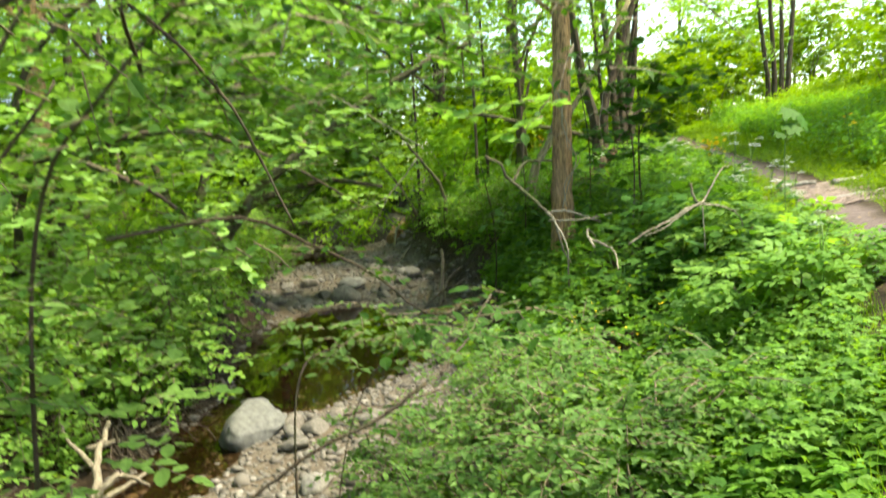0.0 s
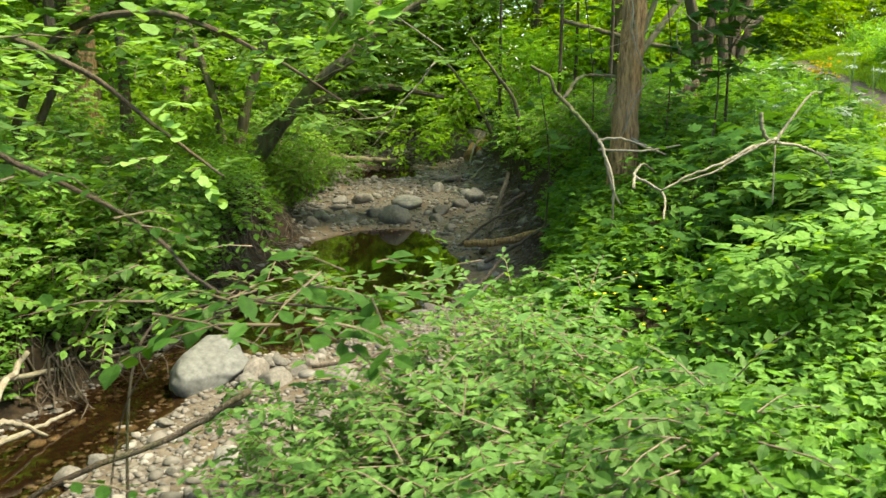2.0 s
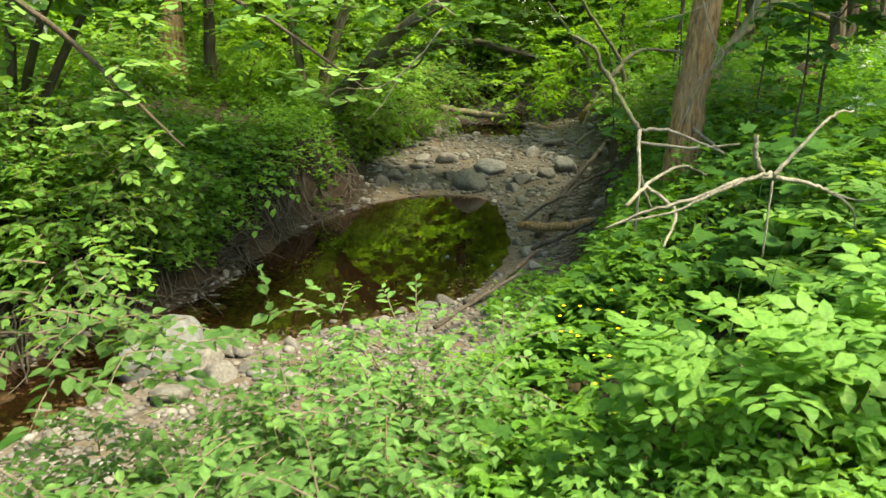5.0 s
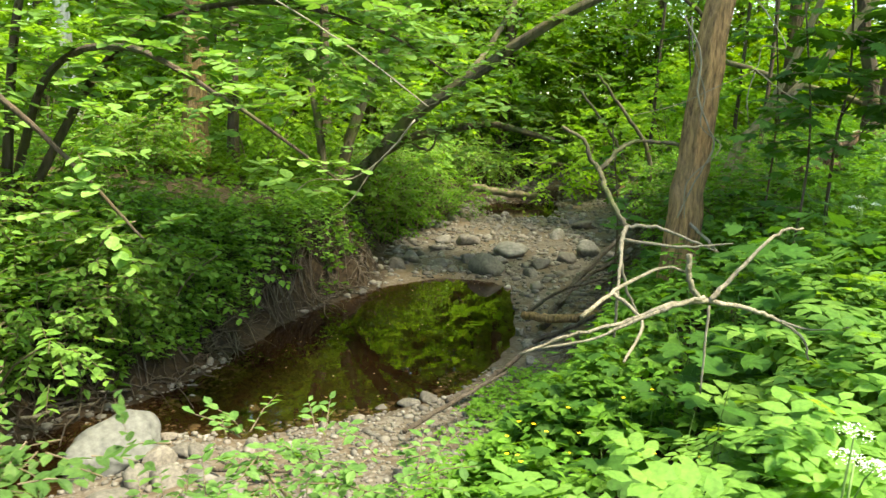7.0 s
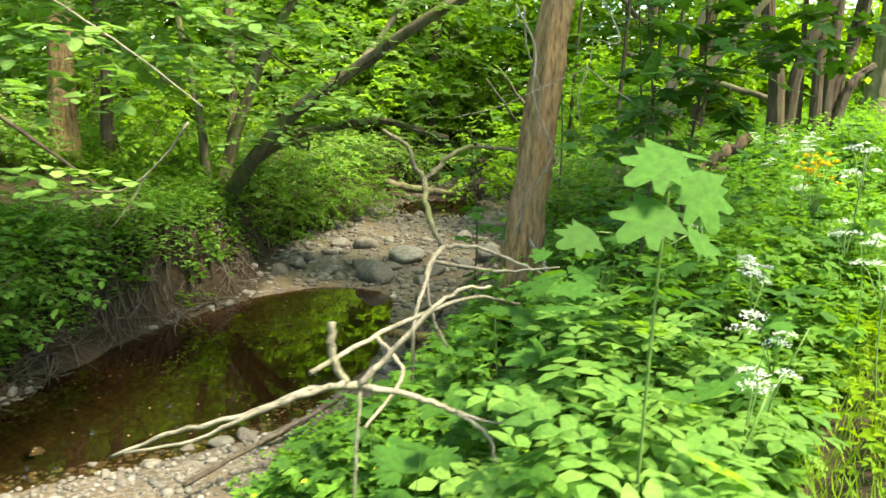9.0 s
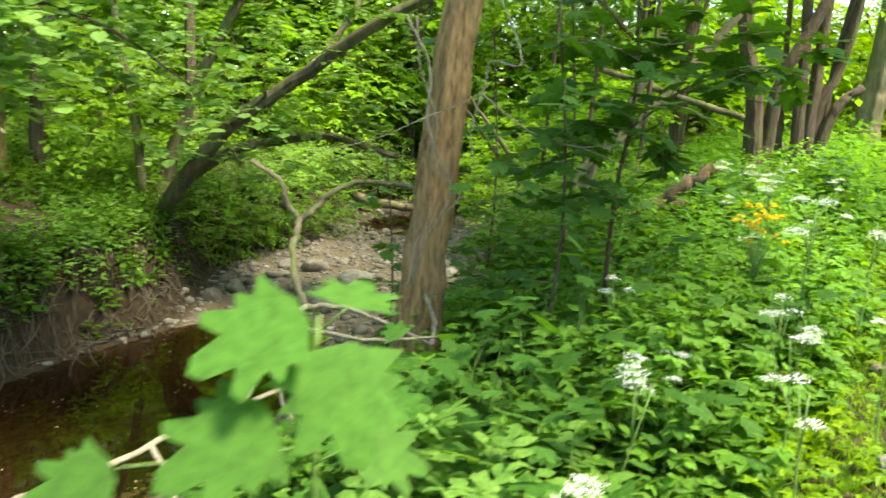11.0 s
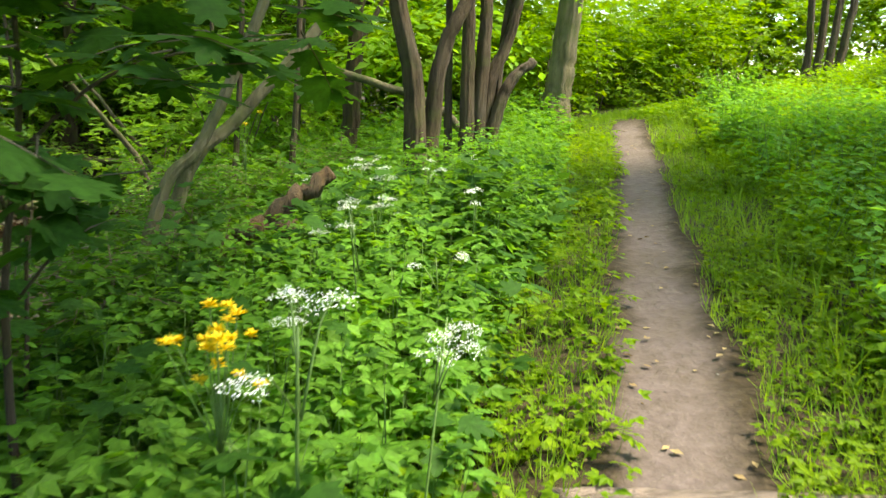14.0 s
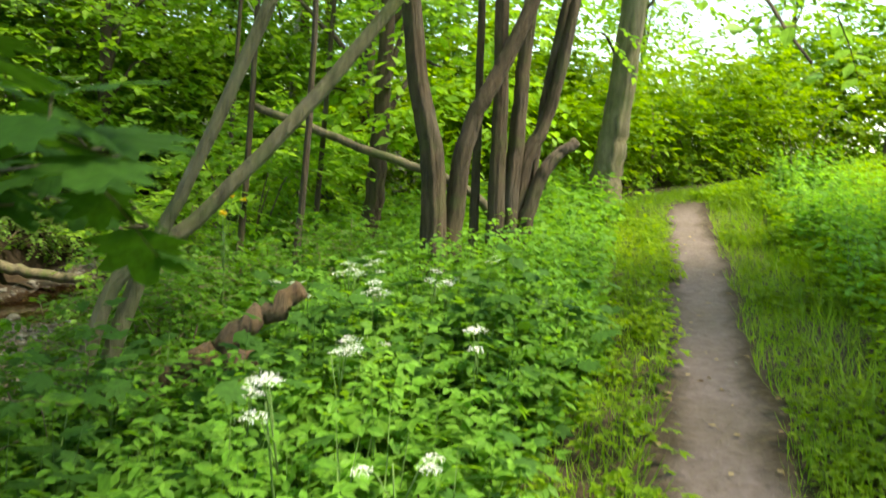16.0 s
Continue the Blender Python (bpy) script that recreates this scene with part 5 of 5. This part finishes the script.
branch("driftwood", "white bare sticks leaning on the upstream bar", [([(1.55, 18.2, -1.42), (1.9, 19.0, -1.0), (2.2, 19.6, -.72)], .035, .02), ([(1.8, 18.8, -1.1), (2.3, 19.4, -.8), (2.7, 19.8, -.75)], .025, .012), ([(.9, 15.6, -1.55), (1.5, 16.6, -1.35), (2.0, 17.2, -1.2)], .03, .02)], M_DEAD)
branch("driftwood", "grey dead sticks lying along the foot of the far bank", [([(-6.1, 4.0, -1.35), (-5.6, 4.5, -1.6), (-4.9, 5.2, -1.75)], .03, .012), ([(-6.4, 3.9, -1.2), (-5.7, 4.8, -1.5), (-5.0, 5.6, -1.6)], .022, .01), ([(-5.9, 3.4, -1.5), (-5.5, 4.2, -1.68), (-5.1, 4.9, -1.78)], .025, .01), ([(-6.6, 2.6, -1.2), (-6.2, 3.3, -1.6), (-5.8, 3.7, -1.75)], .03, .015)], M_DEAD)
branch("driftwood", "bleached root wood stranded at the stream's edge", [([(-5.95, 2.0, -1.74), (-5.82, 2.45, -1.62), (-5.78, 2.95, -1.45), (-5.7, 3.4, -1.3)], .05, .02), ([(-5.82, 2.45, -1.62), (-5.62, 2.5, -1.5), (-5.42, 2.6, -1.66)], .03, .012), ([(-5.85, 2.3, -1.65), (-5.6, 2.9, -1.72), (-5.4, 3.3, -1.76)], .025, .012), ([(-5.8, 2.8, -1.5), (-6.0, 3.1, -1.35), (-6.1, 3.5, -1.25)], .025, .01)], M_DEAD)
branch("driftwood", "brown sticks lying on the gravel bar", [([(-3.6, 3.5, -1.66), (-3.1, 3.45, -1.62), (-2.5, 3.6, -1.6)], .018, .01), ([(-3.4, 3.3, -1.66), (-3.0, 3.6, -1.62), (-2.9, 3.9, -1.66)], .014, .008), ([(-2.3, 4.2, -1.6), (-1.9, 4.7, -1.5), (-1.5, 5.0, -1.35)], .022, .014), ([(-2.2, 2.9, -1.5), (-1.7, 3.3, -1.4), (-1.4, 3.8, -1.35)], .018, .01)], M_ROOT)
branch("fallen_tree", "mossy fallen trunk lying by the upper pool", [([(-2.6, 19.9, -1.15), (-1.3, 19.7, -1.3), (-.2, 19.6, -1.42)], .12, .09), ([(-2.2, 23.4, -.5), (-.5, 23.0, -.75), (1.4, 23.2, -.8)], .07, .05)], M_BARK_MOSS, "log", 10)
branch("bent_branch", "mossy branch hanging over the stream bed", [([(1.3, 13.2, -.6), (1.2, 13.0, .2), (.7, 12.9, .9), (.2, 12.7, 1.5)], .05, .02), ([(1.4, 15.5, -.5), (.9, 15.4, .4), (.1, 15.4, 1.4)], .05, .02)], M_BARK_MOSS)
branch("stick", "thin branch lying across the gravel", [([(-3.98, -.3, -.42), (-4.23, -.3, -.55), (-4.58, -.3, -.66), (-4.95, -.3, -.85)], .012, .009)], M_BARK_DARK)


zm = ground_z(-1.7, .1)
branch("mossy_log", "short mossy rotting log lying among the plants", [([(-2.2, .02, ground_z(-2.2, .02) + .04), (-1.75, .1, zm + .07), (-1.3, .22, ground_z(-1.3, .22) + .05)], .1, .085)], M_BARK_MOSS, "log", 12)


def roots(line, sign, n, y0, y1):
    """Bare roots, stalks and sticks lying criss-cross on the cut bank."""
    arr = []
    for k in range(n):
        y = rng.uniform(y0, y1)
        x = np.interp(y, line[:, 0], line[:, 1]) - sign * rng.uniform(.05, .8)
        dx, dy = sign * rng.uniform(-.1, .45), rng.normal(0, .38)
        pts = []
        for u in (0, .35, .7, 1):
            px, py = x + dx * u + rng.normal(0, .03), y + dy * u + rng.normal(0, .04)
            pts.append((px, py, max(ground_z(px, py), W) + .02 + (.07 * rng.uniform(0, 1) if 0 < u < 1 else 0)))
        arr.append(tube(curve_points(pts, 8), np.linspace(.009, .003, 8) * rng.uniform(.4, 1.6), 4))
    return join(*arr)


lone("hanging_roots", roots(LEFT, 1, 560, 3.6, 12.0), M_ROOT, "tangle of bare roots on the cut far bank", "roots", kind="stuff")
lone("bank_roots", roots(RIGHT, -1, 380, 5.6, 14.0), M_ROOT, "brown roots and dead stalks on the near bank", "roots", kind="stuff")

# ---- log crossing on the path ----
crossing = thing("log_crossing", "row of weathered split logs laid across the muddy path", "logs")
step = np.array((.56, .83)) / math.hypot(.56, .83)


def split_log(a, b, r, seed, flat):
    """A worn log, flattened by feet, lying from a to b."""
    v, f = limb([a, tuple((p + q) / 2 + o for p, q, o in zip(a, b, (0, 0, .006))), b], r, r * float(rng.uniform(.72, 1.0)), 18, 14, .16, seed, .004)
    mid = (a[2] + b[2]) / 2
    v[:, 2] = mid + (v[:, 2] - mid) * flat
    return v, f


for k in range(23):
    c = np.array((3.66, 4.64)) - step * (.103 * k)
    a = math.radians(-17 + float(rng.normal(0, 3.5)))
    ln = float(rng.uniform(.45, .70))
    d = np.array((math.cos(a), math.sin(a)))
    c = c + d * float(rng.normal(0, .10))
    r = float(rng.uniform(.04, .066))
    e0, e1 = c - d * ln, c + d * ln
    z0, z1 = ground_z(*e0) + .012, ground_z(*e1) + .012
    lift_by = max(0.0, ground_z(*c) + .01 - (z0 + z1) / 2) + float(rng.uniform(-.008, .02))
    part("log", split_log((*e0, z0 + lift_by), (*e1, z1 + lift_by), r, k, float(rng.uniform(.6, .85))), M_LOG_BIRCH if k in (11, 18) else M_LOG, crossing)
part("log", limb([(2.82, 4.52, .05), (3.0, 4.43, .06), (3.28, 4.3, .07)], .034, .026, 10, 10, .12, 9, .005), M_LOG_BIRCH, crossing, "pale stub of birch")
part("log", limb([(3.44, 4.16, .06), (3.79, 4.14, .07), (4.3, 4.28, .10)], .042, .027, 12, 10, .1, 5, .005), M_LOG_BIRCH, crossing, "pale curved birch log")


# ---- flowers ----
def parsley(seed):
    r = np.random.default_rng(seed)
    e = thing("cow_parsley", "white-flowered cow parsley on thin green stems", "flower", "cow parsley beside the path")
    hgt = r.uniform(.62, .8)
    part("stem", limb([(0, 0, -.02), (r.normal(0, .02), r.normal(0, .02), hgt * .5), (r.normal(0, .05), r.normal(0, .05), hgt)], .005, .003, 6, 5), M_STEM, e)
    for k in range(int(r.integers(3, 6))):
        top = np.array((r.normal(0, .075), r.normal(0, .075), hgt + r.uniform(-.08, .07)))
        stalk = part("stalk", limb([(0, 0, hgt * .72), top * .6 + np.array((0, 0, hgt * .36)), top], .0025, .0018, 5, 4), M_STEM, e)
        m = int(r.integers(11, 17))
        an = np.arange(m) * 2.4
        rad = .048 * np.sqrt(np.arange(m) / m) * r.uniform(.8, 1.25)
        c = top + np.stack([np.cos(an) * rad, np.sin(an) * rad, .014 - rad * .4], -1)
        o = np.repeat(c, 13, 0) + r.normal(0, .0058, (m * 13, 3)) * np.array((1, 1, .8))
        h = r.normal(0, 1, (m * 13, 3)) * np.array((1, 1, .15))
        part("flower_head", leaf_arrays("simple", o, h, np.tile(UP, (m * 13, 1)) + r.normal(0, .6, (m * 13, 3)), .0055), M_WHITE, stalk, "white lacy flower head", smooth=False)
    lv, _ = herbs(np.zeros((2, 3)), hgt * .6, 5, .13, "trio")
    part("leaves", lv, M_HERB, e, smooth=False)
    e["tall"] = float(hgt)
    return e


pm = [parsley(s) for s in (71, 72, 73, 74)]
ps = [(2.11, 4.46), (2.47, 4.62), (2.66, 6.3), (1.5, 3.2), (1.15, 3.6), (1.7, 3.75), (2.0, 3.4), (.8, 2.9), (1.35, 2.6), (.65, 2.1), (1.0, 4.3), (2.9, 7.2), (3.1, 8.2), (3.3, 8.6), (3.6, 8.9), (2.8, 8.9), (3.9, 9.1), (3.2, 9.4), (3.5, 9.8), (2.5, 7.0), (3.0, 6.2), (2.2, 5.6), (3.6, 7.4), (4.2, 9.6), (2.9, 9.9), (3.3, 10.3), (-.9, .15), (.3, 1.6)]
for k, (x, y) in enumerate(ps):
    s = float(rng.uniform(.85, 1.1))
    if 3 > k:
        s = ((.79, .69, .74)[k] - ground_z(x, y)) / pm[k]["tall"]
    m = pose(x, y, ground_z(x, y), float(rng.normal(0, 4)), float(rng.normal(0, 4)), float(rng.uniform(0, 360))) @ Matrix.Scale(s, 4)
    if k < 4:
        pm[k].matrix_basis = m
    else:
        copy_thing(pm[k % 4], m).scale = (s, s, s)


def yellow_plant(x, y, top, heads):
    z = ground_z(x, y)
    e = thing("yellow_flower", "tall plant with ragged bright yellow flower heads", "flower", "yellow flowers", (x, y, z))
    hgt = top - z
    part("stem", limb([(0, 0, -.02), (.01, 0, hgt * .5), (0, 0, hgt * .8)], .005, .003, 6, 5), M_STEM, e)
    r = np.random.default_rng(int(heads + 100 * abs(x)))
    for k in range(heads):
        c = np.array((r.normal(0, .075), r.normal(0, .075), hgt + r.uniform(-.2, .04)))
        part("stalk", limb([(0, 0, hgt * .6), (c[0] * .5, c[1] * .5, hgt * .78), c], .0025, .0015, 5, 4), M_STEM, e)
        n = 44
        az = np.arange(n) * 2.4
        h = np.stack([np.cos(az), np.sin(az), r.uniform(.1, .9, n)], -1)
        part("flower_head", leaf_arrays("ray", np.tile(c, (n, 1)) + r.normal(0, .003, (n, 3)), h + r.normal(0, .2, (n, 3)), np.tile(UP, (n, 1)) + r.normal(0, .3, (n, 3)), .030 * r.uniform(.75, 1.2)), M_YELLOW, e, "ragged yellow flower head", smooth=False)
    o = np.zeros((12, 3)) + UP * hgt * r.uniform(.2, .85, (12, 1))
    part("leaves", leaf_arrays("blade", o, np.c_[r.normal(0, 1, (12, 2)), np.full(12, .4)], np.tile(UP, (12, 1)), .16), M_STEM, e, smooth=False)


yellow_plant(1.86, 4.6, .74, 19)
yellow_plant(5.15, 5.4, .95, 6)
yellow_plant(2.25, 10.2, 1.1, 6)

# big maple leaves close to the walker
e = tagged(thing("maple_sapling", "young maple shoot with large lobed leaves", "sapling"), "")
x0, y0 = -.03, 1.36
z0 = ground_z(x0, y0)
part("stem", limb([(x0, y0, z0 - .02), (x0 - .01, y0 - .03, .45), (x0 - .01, y0 - .08, .9)], .006, .0035, 8, 5), M_STEM, e)
for (lx, ly, lz), (dx, dy, dz), s in (((-.04, 1.21, .93), (-.8, -.3, -.45), .165), ((-.01, 1.2, .89), (.3, -.3, -.8), .165), ((-.07, 1.16, .80), (-.75, -.4, -.45), .165), ((-.26, 1.11, .73), (-.6, -.3, -.2), .11), ((0, 1.29, .91), (.1, .9, .1), .125), ((.02, 1.3, .7), (.7, .2, -.3), .12)):
    part("leaf", leaf_arrays("maple", np.array([(lx, ly, lz)]), np.array([(dx, dy, dz)]), np.array([(.1, -.6, 1.0)]), s), M_MAPLE, e)
    part("leaf_stalk", limb([(x0 - .01, y0 - .06, lz - .04), (lx, ly, lz)], .002, .0014, 4, 4), M_STEM, e)

# floating scraps on the pool, buttercups by the water
p = np.c_[rng.uniform(-5, -1.2, 400), rng.uniform(4.4, 10.6, 400), np.full(400, W + .004)]
p = p[signed_distance(POOL, p[:, 0], p[:, 1]) < -.15][:90]
lone("floating_scraps", leaf_arrays("simple", p, rng.normal(0, 1, (len(p), 3)) * np.array((1, 1, .0)), np.tile(UP, (len(p), 1)), .035 * rng.uniform(.4, 1.2, len(p))), M_DRY, "pale leaf scraps floating on the pool", "leaves", kind="stuff", smooth=False)
p = lift(np.c_[rng.uniform(-1.6, -.6, 34), rng.uniform(1.2, 2.8, 34)]) + UP * rng.uniform(.2, .42, (34, 1))
hd = np.repeat(p, 5, 0)
az = np.tile(np.arange(5) * 1.257, 34)
lone("buttercups", leaf_arrays("simple", hd, np.c_[np.cos(az), np.sin(az), np.full(170, .3)], np.tile(UP, (170, 1)), .016), M_YELLOW, "small yellow buttercups near the water", "flowers", kind="stuff", smooth=False)

# litter on the path and the bar
p = field(260, -6, 12, -5, 16, lambda a, b, d, s, x, y: (d < .45) * 1.0)
lone("fallen_leaves", leaf_arrays("simple", p + UP * .012, rng.normal(0, 1, (len(p), 3)) * np.array((1, 1, .08)), UP + rng.normal(0, .15, (len(p), 3)), .05 * rng.uniform(.5, 1.3, len(p))), M_DRY, "dry brown leaves scattered on the path", "leaves", kind="stuff", smooth=False)

# the meadow goes on behind the start of the walk
sp = field(2600, -9, 13, -11, 3, lambda a, b, d, s, x, y: (s > 0) * (d > .7) * patchy(x, y, 48, -.3))
cover("meadow_fringe", "yellow-green meadow plants beside the start of the path", sp, rng.uniform(.12, .4, len(sp)), 7, .14, "simple", M_SUNNY)
